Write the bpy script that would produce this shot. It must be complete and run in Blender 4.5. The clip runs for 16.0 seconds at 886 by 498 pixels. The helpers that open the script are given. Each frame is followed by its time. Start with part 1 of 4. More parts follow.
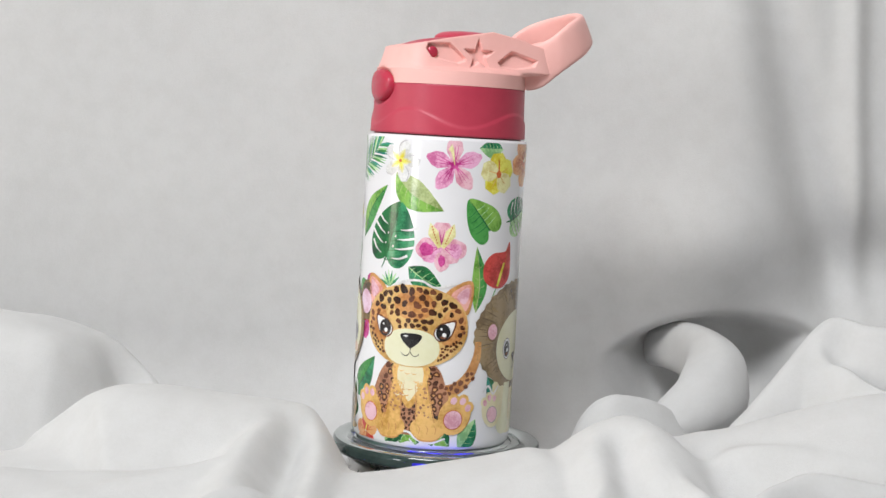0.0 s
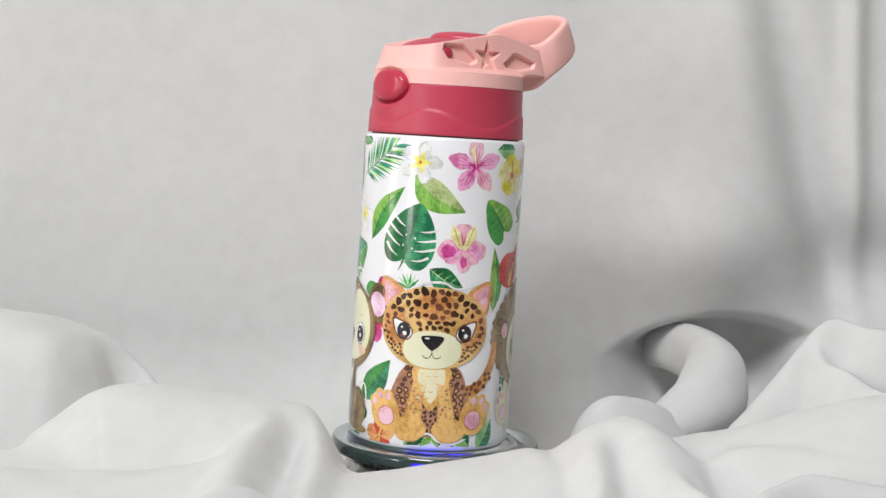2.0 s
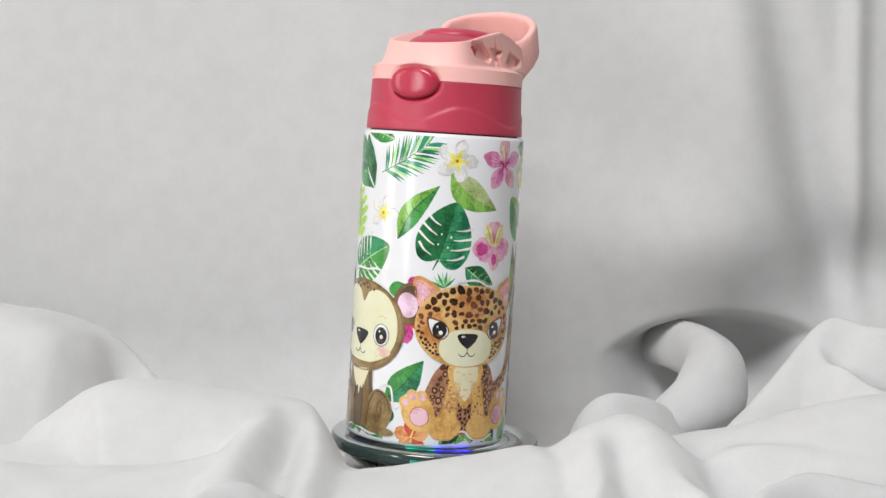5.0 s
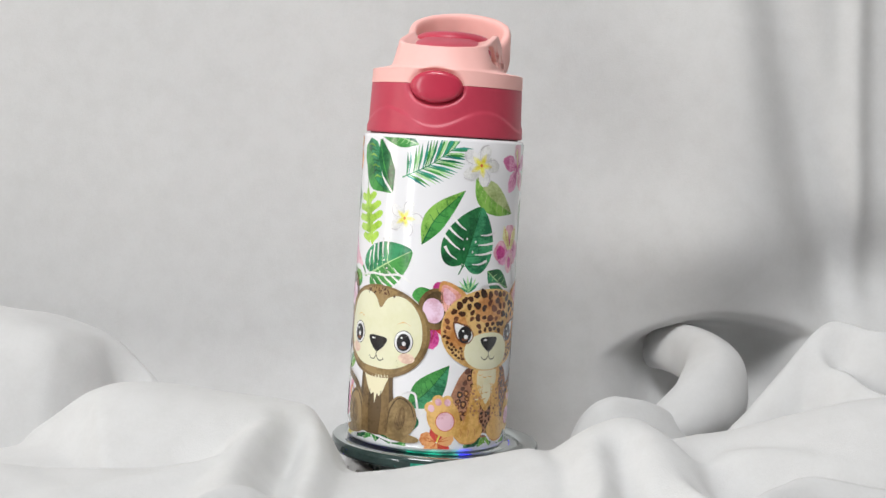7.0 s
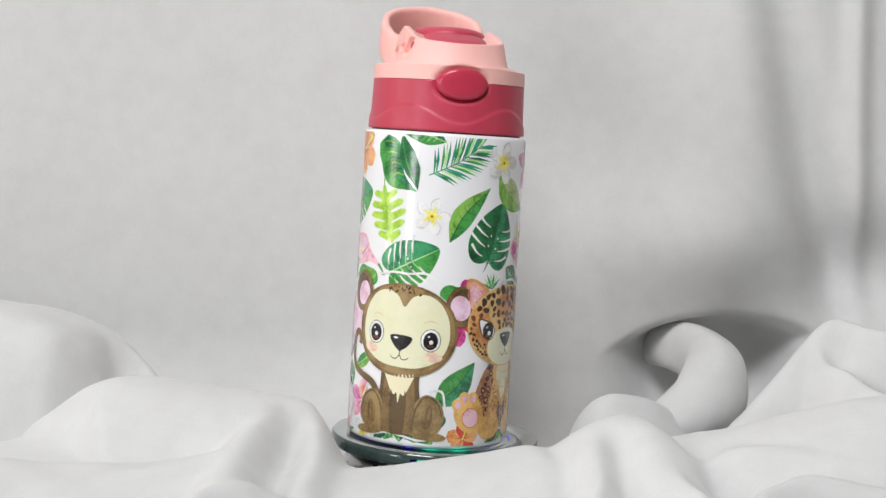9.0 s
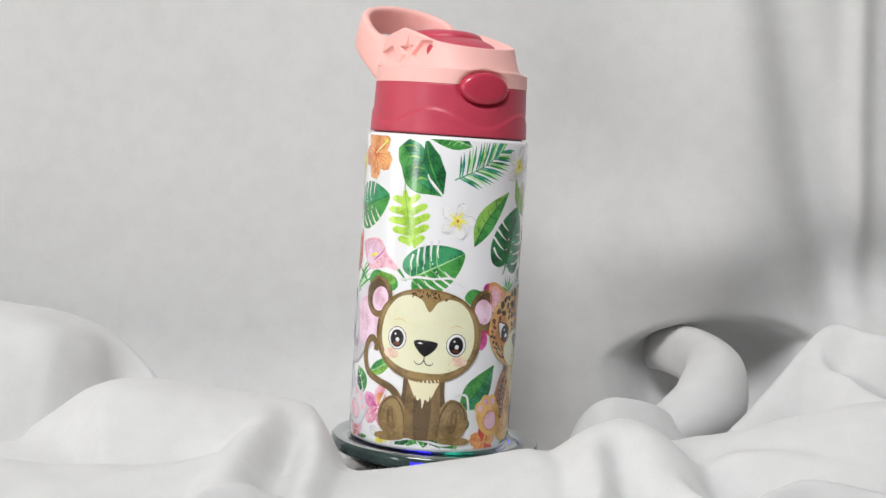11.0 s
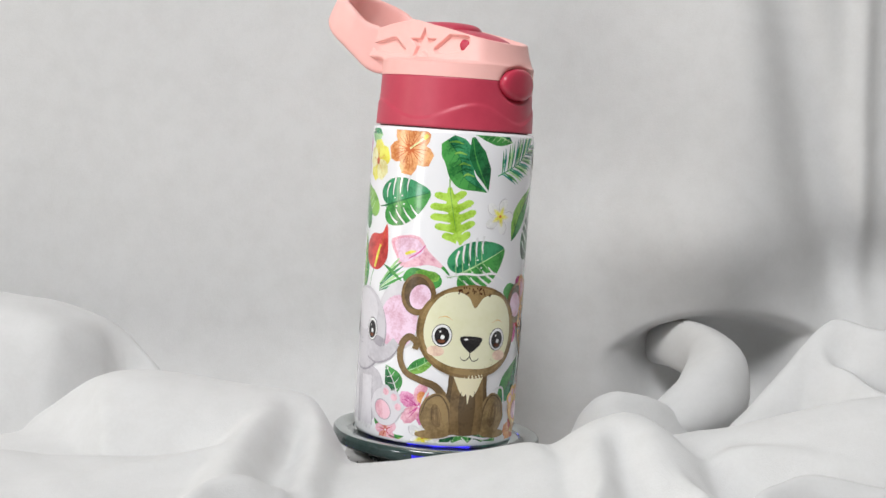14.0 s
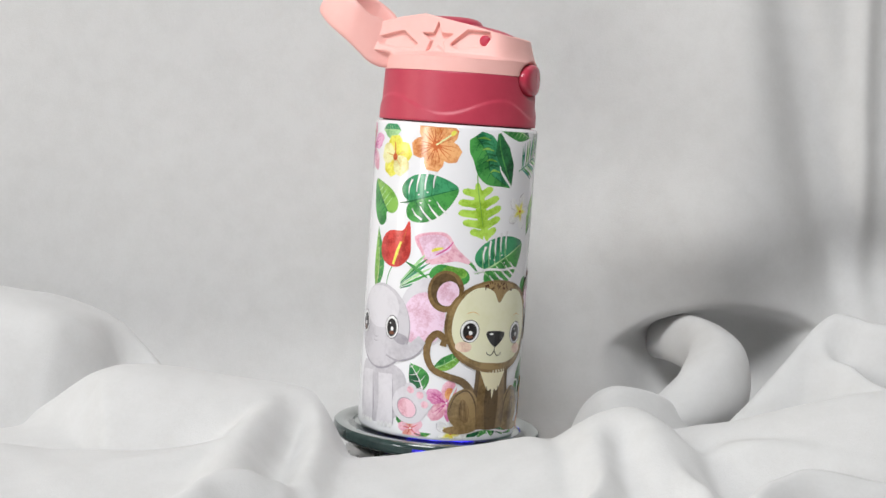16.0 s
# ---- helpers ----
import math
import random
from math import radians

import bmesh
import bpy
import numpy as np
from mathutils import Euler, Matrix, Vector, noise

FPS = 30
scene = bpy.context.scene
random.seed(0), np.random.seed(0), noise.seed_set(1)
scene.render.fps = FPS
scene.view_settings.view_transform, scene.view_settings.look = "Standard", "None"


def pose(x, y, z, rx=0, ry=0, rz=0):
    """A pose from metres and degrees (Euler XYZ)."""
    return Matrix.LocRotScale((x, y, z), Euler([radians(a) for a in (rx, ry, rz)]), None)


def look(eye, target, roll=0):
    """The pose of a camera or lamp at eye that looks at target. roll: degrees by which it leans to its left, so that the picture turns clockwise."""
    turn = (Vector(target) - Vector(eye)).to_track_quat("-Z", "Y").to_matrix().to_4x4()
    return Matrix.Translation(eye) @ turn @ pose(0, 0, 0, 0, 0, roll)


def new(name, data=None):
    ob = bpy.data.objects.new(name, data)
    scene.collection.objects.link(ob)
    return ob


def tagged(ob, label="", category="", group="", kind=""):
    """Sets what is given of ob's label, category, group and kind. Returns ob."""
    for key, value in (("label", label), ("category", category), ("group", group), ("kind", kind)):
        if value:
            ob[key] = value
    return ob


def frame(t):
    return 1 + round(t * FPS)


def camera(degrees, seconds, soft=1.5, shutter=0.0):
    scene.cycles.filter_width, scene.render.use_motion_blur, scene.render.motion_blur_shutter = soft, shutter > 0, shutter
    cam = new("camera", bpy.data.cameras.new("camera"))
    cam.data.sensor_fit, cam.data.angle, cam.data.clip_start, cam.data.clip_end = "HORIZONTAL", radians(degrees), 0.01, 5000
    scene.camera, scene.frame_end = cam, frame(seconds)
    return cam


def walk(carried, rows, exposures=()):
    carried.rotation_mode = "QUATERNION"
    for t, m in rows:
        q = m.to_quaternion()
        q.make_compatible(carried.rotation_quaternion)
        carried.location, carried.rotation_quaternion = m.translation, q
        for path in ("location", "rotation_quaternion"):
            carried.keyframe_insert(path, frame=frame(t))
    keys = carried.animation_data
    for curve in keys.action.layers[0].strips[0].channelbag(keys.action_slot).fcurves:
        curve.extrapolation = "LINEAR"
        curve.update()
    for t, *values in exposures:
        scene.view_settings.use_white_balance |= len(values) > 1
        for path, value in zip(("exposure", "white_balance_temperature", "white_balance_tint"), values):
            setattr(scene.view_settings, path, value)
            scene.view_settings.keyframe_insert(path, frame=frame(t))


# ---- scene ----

# ---------------------------------------------------------------- camera
EYE = Vector((0, -0.6520, 0.1347))


def view(down, right, roll):
    """The pose of the hand-held camera: tilt down, turn to the right and roll, in degrees."""
    a, b = radians(down), radians(right)
    return look(EYE, EYE + Vector((math.sin(b) * math.cos(a), math.cos(b) * math.cos(a), -math.sin(a))), roll)


cam = camera(33.39, 16.0)
walk(cam, [
    (0.0, view(4.48, -0.10, 3.00)),
    (0.5, view(4.52, -0.09, 3.01)),
    (1.0, view(4.56, -0.09, 3.14)),
    (1.5, view(4.52, -0.08, 3.15)),
    (2.0, view(4.46, -0.08, 3.17)),
    (2.5, view(4.39, -0.09, 3.25)),
    (3.0, view(4.38, -0.09, 3.30)),
    (3.5, view(4.43, -0.08, 3.36)),
    (4.0, view(4.61, -0.08, 3.40)),
    (6.5, view(4.49, -0.09, 3.43)),
    (7.0, view(4.46, -0.11, 3.47)),
    (7.5, view(4.57, -0.11, 3.61)),
    (8.0, view(4.66, -0.11, 3.64)),
    (8.5, view(4.65, -0.13, 3.67)),
    (9.0, view(4.61, -0.13, 3.78)),
    (11.5, view(4.49, -0.21, 4.18)),
    (12.0, view(4.74, -0.26, 4.38)),
    (12.5, view(4.71, -0.25, 4.37)),
    (13.0, view(4.63, -0.25, 4.35)),
    (13.5, view(4.63, -0.25, 4.27)),
    (14.0, view(4.76, -0.24, 4.29)),
    (14.5, view(5.02, -0.24, 4.29)),
    (15.0, view(5.06, -0.23, 4.30)),
    (15.5, view(5.05, -0.24, 4.28)),
    (16.0, view(4.98, -0.25, 4.31)),
])
# turn of the turntable, degrees
TURN = [(0.0, -62.4), (0.5, -57.7), (1.0, -53.5), (1.5, -49.5), (2.0, -45.4), (2.5, -41.1), (3.0, -36.7), (3.5, -32.1), (4.0, -27.9), (6.5, -6.0), (7.0, -1.7), (7.5, 2.7), (8.0, 7.3), (8.5, 12.2), (9.0, 16.5), (11.5, 37.5), (12.0, 42.6), (12.5, 46.8), (13.0, 51.4), (13.5, 56.1), (14.0, 60.2), (14.5, 64.6), (15.0, 69.0), (15.5, 73.5), (16.0, 77.1)]

# ---------------------------------------------------------------- light
world = bpy.data.worlds.new("world")
scene.world = world
world.use_nodes = True
wn = world.node_tree.nodes
sky = wn.new("ShaderNodeTexSky")
sky.sky_type, sky.sun_disc = "NISHITA", False
sky.sun_elevation, sky.sun_rotation = radians(35), radians(200)
wn["Background"].inputs["Strength"].default_value = 0.1
world.node_tree.links.new(sky.outputs[0], wn["Background"].inputs["Color"])
scene.view_settings.exposure = 0.0


def area(name, m, sx, sy, watts, colour):
    """A rectangular lamp."""
    data = bpy.data.lights.new(name, "AREA")
    data.shape, data.size, data.size_y, data.energy, data.color = "RECTANGLE", sx, sy, watts, colour
    ob = new(name, data)
    ob.matrix_world = m
    return ob


area("ceiling_lamp_light", look((-0.38, -1.15, 1.42), (0, 0.05, 0.02)), 0.7, 0.5, 27, (0.975, 0.988, 1.0))
area("window_light", look((-1.96, -2.10, 0.45), (0, 0, 0.1)), 0.42, 1.1, 17, (0.97, 0.985, 1.0))
# added fill without a known source: warms the left and models the drapes
area("side_fill_light", look((-1.96, -0.55, 0.40), (0, 0, 0.1)), 0.36, 1.0, 7, (1.0, 0.90, 0.76))

# ---------------------------------------------------------------- materials


def material(name, a, b, scale=60.0, rough=0.5, metal=0.0, bump=0.0, bump_scale=400.0, coat=0.0, detail=4.0, rough_var=0.05, sheen=0.0, low=0.35, high=0.65):
    """Two colours mixed by a broad and a fine noise, with gloss that varies and a fine relief."""
    m = bpy.data.materials.new(name)
    m.use_nodes = True
    nt = m.node_tree
    p = nt.nodes["Principled BSDF"]
    tc = nt.nodes.new("ShaderNodeTexCoord")
    n1, n2, mix, ramp = (nt.nodes.new("ShaderNode" + k) for k in ("TexNoise", "TexNoise", "Mix", "ValToRGB"))
    n1.inputs["Scale"].default_value, n1.inputs["Detail"].default_value = scale, detail
    n2.inputs["Scale"].default_value, n2.inputs["Detail"].default_value = scale * 7, 3.0
    add = nt.nodes.new("ShaderNodeMath")
    add.operation = "MULTIPLY_ADD"
    add.inputs[1].default_value = 0.35
    for n in (n1, n2):
        nt.links.new(tc.outputs["Object"], n.inputs["Vector"])
    sub = nt.nodes.new("ShaderNodeMath")
    sub.operation = "MULTIPLY"
    sub.inputs[1].default_value = 0.74
    nt.links.new(n1.outputs["Fac"], sub.inputs[0])
    nt.links.new(n2.outputs["Fac"], add.inputs[0])
    nt.links.new(sub.outputs[0], add.inputs[2])
    ramp.color_ramp.elements[0].position, ramp.color_ramp.elements[1].position = low, high
    ramp.color_ramp.elements[0].color, ramp.color_ramp.elements[1].color = (*a, 1), (*b, 1)
    nt.links.new(add.outputs[0], ramp.inputs["Fac"])
    nt.links.new(ramp.outputs["Color"], p.inputs["Base Color"])
    p.inputs["Metallic"].default_value = metal
    mr = nt.nodes.new("ShaderNodeMapRange")
    mr.inputs["To Min"].default_value, mr.inputs["To Max"].default_value = max(rough - rough_var, 0.02), rough + rough_var
    nt.links.new(n1.outputs["Fac"], mr.inputs["Value"])
    nt.links.new(mr.outputs[0], p.inputs["Roughness"])
    if coat:
        p.inputs["Coat Weight"].default_value, p.inputs["Coat Roughness"].default_value = coat, 0.06
    if sheen:
        p.inputs["Sheen Weight"].default_value, p.inputs["Sheen Roughness"].default_value = sheen, 0.6
    if bump:
        n3, bp = nt.nodes.new("ShaderNodeTexNoise"), nt.nodes.new("ShaderNodeBump")
        n3.inputs["Scale"].default_value, n3.inputs["Detail"].default_value = bump_scale, 5.0
        nt.links.new(tc.outputs["Object"], n3.inputs["Vector"])
        bp.inputs["Strength"].default_value, bp.inputs["Distance"].default_value = bump, 0.001
        nt.links.new(n3.outputs["Fac"], bp.inputs["Height"])
        nt.links.new(bp.outputs["Normal"], p.inputs["Normal"])
    return m


def glow(name, colour, strength):
    m = bpy.data.materials.new(name)
    m.use_nodes = True
    p = m.node_tree.nodes["Principled BSDF"]
    p.inputs["Base Color"].default_value = (0.02, 0.02, 0.02, 1)
    p.inputs["Emission Color"].default_value, p.inputs["Emission Strength"].default_value = (*colour, 1), strength
    return m


FLEECE = material("white_fleece", (0.585, 0.584, 0.582), (0.62, 0.62, 0.62), 90, 0.95, bump=0.16, bump_scale=1500, sheen=0.2)
STEEL = material("white_coated_steel", (0.83, 0.83, 0.86), (0.86, 0.86, 0.885), 12, 0.16, coat=0.35, rough_var=0.03)
RED = material("raspberry_plastic", (0.48, 0.040, 0.078), (0.53, 0.050, 0.092), 40, 0.42, bump=0.05, bump_scale=1500)
RED_GLOSS = material("glossy_raspberry_plastic", (0.47, 0.032, 0.068), (0.52, 0.042, 0.082), 40, 0.24, bump=0.03, bump_scale=900)
PINK = material("salmon_pink_plastic", (0.91, 0.485, 0.445), (0.94, 0.525, 0.485), 35, 0.5, bump=0.05, bump_scale=1500)
DARK = material("dark_gap", (0.06, 0.02, 0.025), (0.09, 0.03, 0.035), 50, 0.6)
MIRROR = material("silvered_mirror_glass", (0.58, 0.62, 0.61), (0.66, 0.70, 0.69), 25, 0.13, metal=1.0, rough_var=0.04)
RIM = material("dark_smoked_acrylic", (0.025, 0.045, 0.042), (0.045, 0.075, 0.07), 60, 0.14, coat=0.5)
CHROME = material("brushed_silver_plastic", (0.55, 0.54, 0.53), (0.66, 0.65, 0.64), 70, 0.28, metal=0.85, rough_var=0.08)
# kept grey so that the unseen room throws back less light
WALL = material("grey_room_paint", (0.40, 0.40, 0.395), (0.46, 0.46, 0.455), 4, 0.85, bump=0.1, bump_scale=150)
WOOD = material("pale_table_wood", (0.26, 0.17, 0.10), (0.38, 0.26, 0.16), 12, 0.5, bump=0.1, bump_scale=200)
FRAME = material("white_window_paint", (0.76, 0.76, 0.75), (0.82, 0.82, 0.81), 20, 0.4)

# ---------------------------------------------------------------- mesh helpers
MM = 0.001


def part(name, bm, mats, parent=None, label="", smooth=True):
    """Links a bmesh as one mesh object, under a thing or a part."""
    me = bpy.data.meshes.new(name)
    bmesh.ops.recalc_face_normals(bm, faces=bm.faces[:])
    bm.to_mesh(me)
    bm.free()
    for m in mats if isinstance(mats, (list, tuple)) else [mats]:
        me.materials.append(m)
    if smooth:
        me.shade_smooth()
    ob = new(name, me)
    ob.parent = parent
    return tagged(ob, label=label)


def grid_mesh(bm, rows, close_u=False, mat=0):
    """Quads over rows of points, in millimetres; closed along each row where asked."""
    vs = [[bm.verts.new((p[0] * MM, p[1] * MM, p[2] * MM)) for p in row] for row in rows]
    for a, b in zip(vs, vs[1:]):
        n = len(a)
        for i in range(n if close_u else n - 1):
            j = (i + 1) % n
            bm.faces.new((a[i], a[j], b[j], b[i])).material_index = mat
    return vs


def revolve(bm, profile, n=96, mat=0):
    """A body of revolution from (radius, height) pairs."""
    return grid_mesh(bm, [[(r * math.sin(2 * math.pi * i / n), -r * math.cos(2 * math.pi * i / n), z) for i in range(n)] for r, z in profile], True, mat)


def cap(bm, ring, mat=0):
    bm.faces.new(ring).material_index = mat


def box(bm, x0, x1, y0, y1, z0, z1):
    """A box with the given faces, in metres, its edges slightly broken."""
    r = bmesh.ops.create_cube(bm, size=1)
    for v in r["verts"]:
        v.co = Vector(((x0 + x1) / 2 + v.co.x * (x1 - x0), (y0 + y1) / 2 + v.co.y * (y1 - y0), (z0 + z1) / 2 + v.co.z * (z1 - z0)))


def spline(pts, n, closed=False):
    """Catmull-Rom points through pts (any dimension), n a span."""
    p = [np.array(q, float) for q in pts]
    k = len(p)
    out = []
    for i in range(k if closed else k - 1):
        if closed:
            a, b, c, d = p[i - 1], p[i], p[(i + 1) % k], p[(i + 2) % k]
        else:
            b, c = p[i], p[i + 1]
            a = p[i - 1] if i else 2 * b - c
            d = p[i + 2] if i + 2 < k else 2 * c - b
        for j in range(n):
            t = j / n
            out.append(0.5 * (2 * b + (c - a) * t + (2 * a - 5 * b + 4 * c - d) * t * t + (3 * b - a - 3 * c + d) * t ** 3))
    if not closed:
        out.append(p[-1])
    return out


# ---------------------------------------------------------------- the room round the table
def room():
    # unseen shell, added to close the place off and bounce the lamps
    for name, b, mat, label in (
        ("wall_north", (-2.0, 2.0, 0.30, 0.40, -0.80, 1.7), WALL, ""),
        ("wall_south", (-2.1, 2.1, -2.6, -2.5, -0.80, 1.7), WALL, ""),
        ("wall_east", (2.0, 2.1, -2.5, 0.40, -0.80, 1.7), WALL, ""),
        ("floor", (-2.1, 2.1, -2.6, 0.40, -0.90, -0.80), WOOD, ""),
        ("ceiling", (-2.1, 2.1, -2.6, 0.40, 1.7, 1.8), WALL, ""),
    ):
        bm = bmesh.new()
        box(bm, *b)
        tagged(part(name, bm, mat, smooth=False), label="unseen plain room surface added round the table", category=name.split("_")[0], kind="structure")
    # the unseen wall beside the camera, with two tall windows, one only for fill
    bm = bmesh.new()
    for y0, y1, z0, z1 in ((-2.5, -2.36, -0.8, 1.7), (-1.84, -0.78, -0.8, 1.7), (-0.32, 0.4, -0.8, 1.7), (-2.36, -1.84, -0.8, -0.15), (-2.36, -1.84, 1.05, 1.7), (-0.78, -0.32, -0.8, -0.15), (-0.78, -0.32, 0.95, 1.7)):
        box(bm, -2.1, -2.0, y0, y1, z0, z1)
    tagged(part("wall_west", bm, WALL, smooth=False), label="unseen plain wall with two tall windows, one added for side fill", category="wall", kind="structure")
    # the second frame is made up to go with the warm side fill
    for name, y0, y1, z1 in (("window_1", -2.36, -1.84, 1.05), ("window_2", -0.78, -0.32, 0.95)):
        bm = bmesh.new()
        for b in ((y0, y0 + 0.03, -0.15, z1), (y1 - 0.03, y1, -0.15, z1), (y0 + 0.03, y1 - 0.03, -0.15, -0.12), (y0 + 0.03, y1 - 0.03, z1 - 0.03, z1)):
            box(bm, -2.03, -1.98, b[0], b[1], b[2], b[3])
        tagged(part(name, bm, FRAME, smooth=False), label="unseen tall narrow white window frame", category="window", kind="structure")
    table = tagged(new("table"), "plain pale wooden table under the cloth", "table")
    table.location = (0, -0.1, -0.80)
    bm = bmesh.new()
    box(bm, -0.7, 0.7, -0.38, 0.38, 0.725, 0.755)
    part("tabletop", bm, WOOD, table, smooth=False)
    for x in (-0.64, 0.64):
        for y in (-0.33, 0.33):
            bm = bmesh.new()
            box(bm, x - 0.025, x + 0.025, y - 0.025, y + 0.025, 0, 0.725)
            part("leg", bm, WOOD, table, smooth=False)


# ---------------------------------------------------------------- the cloth
GROUND = -28.0
# crest of each fold: (x, y, z) in mm; then its reach to the front and to the back, and how full its front is (2: a soft slope, more: a roll)
FOLDS = [
    # the two rolls beside the turntable and the layer that they lie on
    ([(-400, 62, 52), (-300, 62, 46), (-215, 60, 38), (-187, 60, 36), (-164, 58, 30), (-151, 54, 24), (-140, 48, 15), (-131, 40, 4)], 54, 14, 7),
    ([(-400, -30, -14), (-300, -34, -13), (-205, -38, -10), (-174, -38, -8), (-164, -30, 1), (-152, -22, 11.5), (-146, -20, 15), (-133, -20, 19), (-116, -20, 20), (-91, -20, 18), (-66, -22, 16), (-54, -26, 14.5), (-47, -34, 8), (-39, -50, -6)], 44, 9, 3.2),
    ([(-400, -92, 0), (-180, -88, -3), (-146, -87, -4), (-116, -85, -2.5), (-98, -80, -1), (-84, -72, 0)], 56, 4, 2),
    ([(-140, -120, -8), (-129, -112, -5), (-104, -100, 0), (-81, -88, 5)], 13, 13, 2),
    # the cloth gathered before the turntable
    ([(-54, -27, 14), (-66, -48, 13), (-73, -78, 8), (-74, -120, 1)], 17, 14, 2),
    ([(-50, -34, 12), (-46, -55, 8), (-44, -80, 4), (-46, -105, -2)], 12, 11, 2),
    ([(-100, -158, -8), (-84, -142, -2), (-78, -130, 1.5), (-66, -121, 2.5), (-56, -116, 0)], 10, 9, 2),
    ([(-58, -78, -11), (-50, -76, -7), (-28, -72, -2.5), (-1, -68, 1.5), (30, -66, 8.5), (53, -65, 14.5), (66, -66, 21.5), (77, -66, 25.5), (86, -66, 24.5), (98, -62, 19.5)], 46, 9, 2.2),
    ([(98, -61, 19.5), (112, -60, 20), (128, -60, 24), (148, -60, 30), (181, -60, 39), (260, -60, 46), (400, -60, 50)], 46, 12, 2.2),
    ([(86, -68, 24), (78, -82, 17), (68, -103, 9.5), (60, -122, 3.5)], 7, 7, 2),
    ([(84, -72, 23), (92, -96, 13), (103, -120, 8)], 9, 9, 2),
    ([(92, -84, 15), (128, -86, 21), (149, -92, 20), (180, -104, 15)], 12, 12, 2),
    ([(112, -142, 5), (119, -131, 11), (129, -121, 16), (145, -115, 18), (180, -115, 16)], 10, 8, 2.2),
    # the peak by the hollow, and the tucked fold in it
    ([(128, -6, -6), (134, 0, 10.5), (145, 8, 21), (160, 16, 39), (173, 20, 55.5), (181, 20, 61.5), (189, 16, 61.5), (200, 10, 58.5), (260, 0, 52), (400, -6, 46)], 17, 8, 2.6),
    ([(174, 12, 54), (178, 6, 50), (184, -1, 46), (196, -11, 38), (216, -24, 33), (250, -36, 30)], 12, 4, 2),
    ([(64, 22, -20), (68, 26, 0), (72, 30, 10.5), (79, 31, 16), (86, 32, 18), (100, 37, 16), (111, 43, 11), (119, 50, 3)], 13, 6, 2.4),
]

# creases pressed into the lying cloth: course in plan, then depth and half-width
CREASES = [
    ([(-320, -4), (-220, -8), (-193, -6), (-179, -1), (-162, 9), (-154, 14)], 12, 5),
    ([(-148, 44), (-147, 34), (-143, 20)], 16, 6),
    ([(-60, -40), (-58, -80), (-57, -116)], 2.5, 3.6),
    ([(49, -66), (54, -85), (57, -115)], 4, 4),
    ([(75, -85), (76, -100), (82, -122)], 9, 4.5),
    ([(98, -64), (109, -86), (124, -113)], 6, 4.5),
    ([(112, -98), (140, -104), (176, -112)], 3, 4),
    ([(175, 10), (173, -10), (170, -34)], 5, 4),
    ([(183, 9), (188, 3), (199, -6), (222, -18)], 12, 4),
]
# tucked fold that curls back under the overhang beside the bottle: centre line and radius
ROLL = [(98, 42, -2, 8), (112, 48, 0, 12), (126, 59, 6, 15), (138, 74, 12, 17), (144, 92, 18, 16), (144, 112, 22, 15), (138, 132, 25, 14), (128, 154, 25, 13), (118, 196, 18, 12)]


def cloth_height(x, y):
    """Height of the cloth's lying part over the grid x, y, in mm."""
    h = np.full(x.shape, GROUND) + 1.5 * np.sin(x / 37 + 1.3 * np.sin(y / 41)) * np.cos(y / 29)
    soft = 0.5 * np.sin(x / 11 + 2.1 * np.sin(y / 17)) * np.sin(y / 13 + 1.7 * np.sin(x / 23))
    total = np.exp(np.clip(h / 1.5, -60, 60))
    for crest, front, back, full in FOLDS:
        c = np.array(spline(crest, 10))
        best = np.full(x.shape, 1e9)
        zc, side = np.zeros(x.shape), np.zeros(x.shape)
        for p in c:
            d = (x - p[0]) ** 2 + (y - p[1]) ** 2
            near = d < best
            best = np.where(near, d, best)
            zc, side = np.where(near, p[2], zc), np.where(near, y - p[1], side)
        w = 0.5 + 0.5 * np.tanh(side / 4)
        r = front * (1 - w) + back * w
        z = GROUND + (zc - GROUND) * np.exp(-0.5 * (np.sqrt(best) / r) ** (full * (1 - w) + 2 * w))
        total += np.exp(np.clip(z / 1.5, -60, 60))
    h = 1.5 * np.log(total) + soft
    for course, deep, half in CREASES:
        d = np.full(x.shape, 1e9)
        for p in spline(course, 10):
            d = np.minimum(d, (x - p[0]) ** 2 + (y - p[1]) ** 2)
        h = h - deep * np.exp(-d / (2 * half * half))
    return np.maximum(h, GROUND - 2)


# hanging folds of the backdrop: x at the foot, drift with height, width, depth towards the camera, all in mm
DRAPES = [(-250, 0.12, 50, 5), (-130, -0.35, 60, 5), (-30, 0.05, 60, 3), (84, 0.0, 36, -4), (150, 0.05, 34, 10), (209, -0.23, 15, -11), (229, -0.1, 7, 6), (252, 0.0, 14, 8), (-310, 0, 40, 8)]


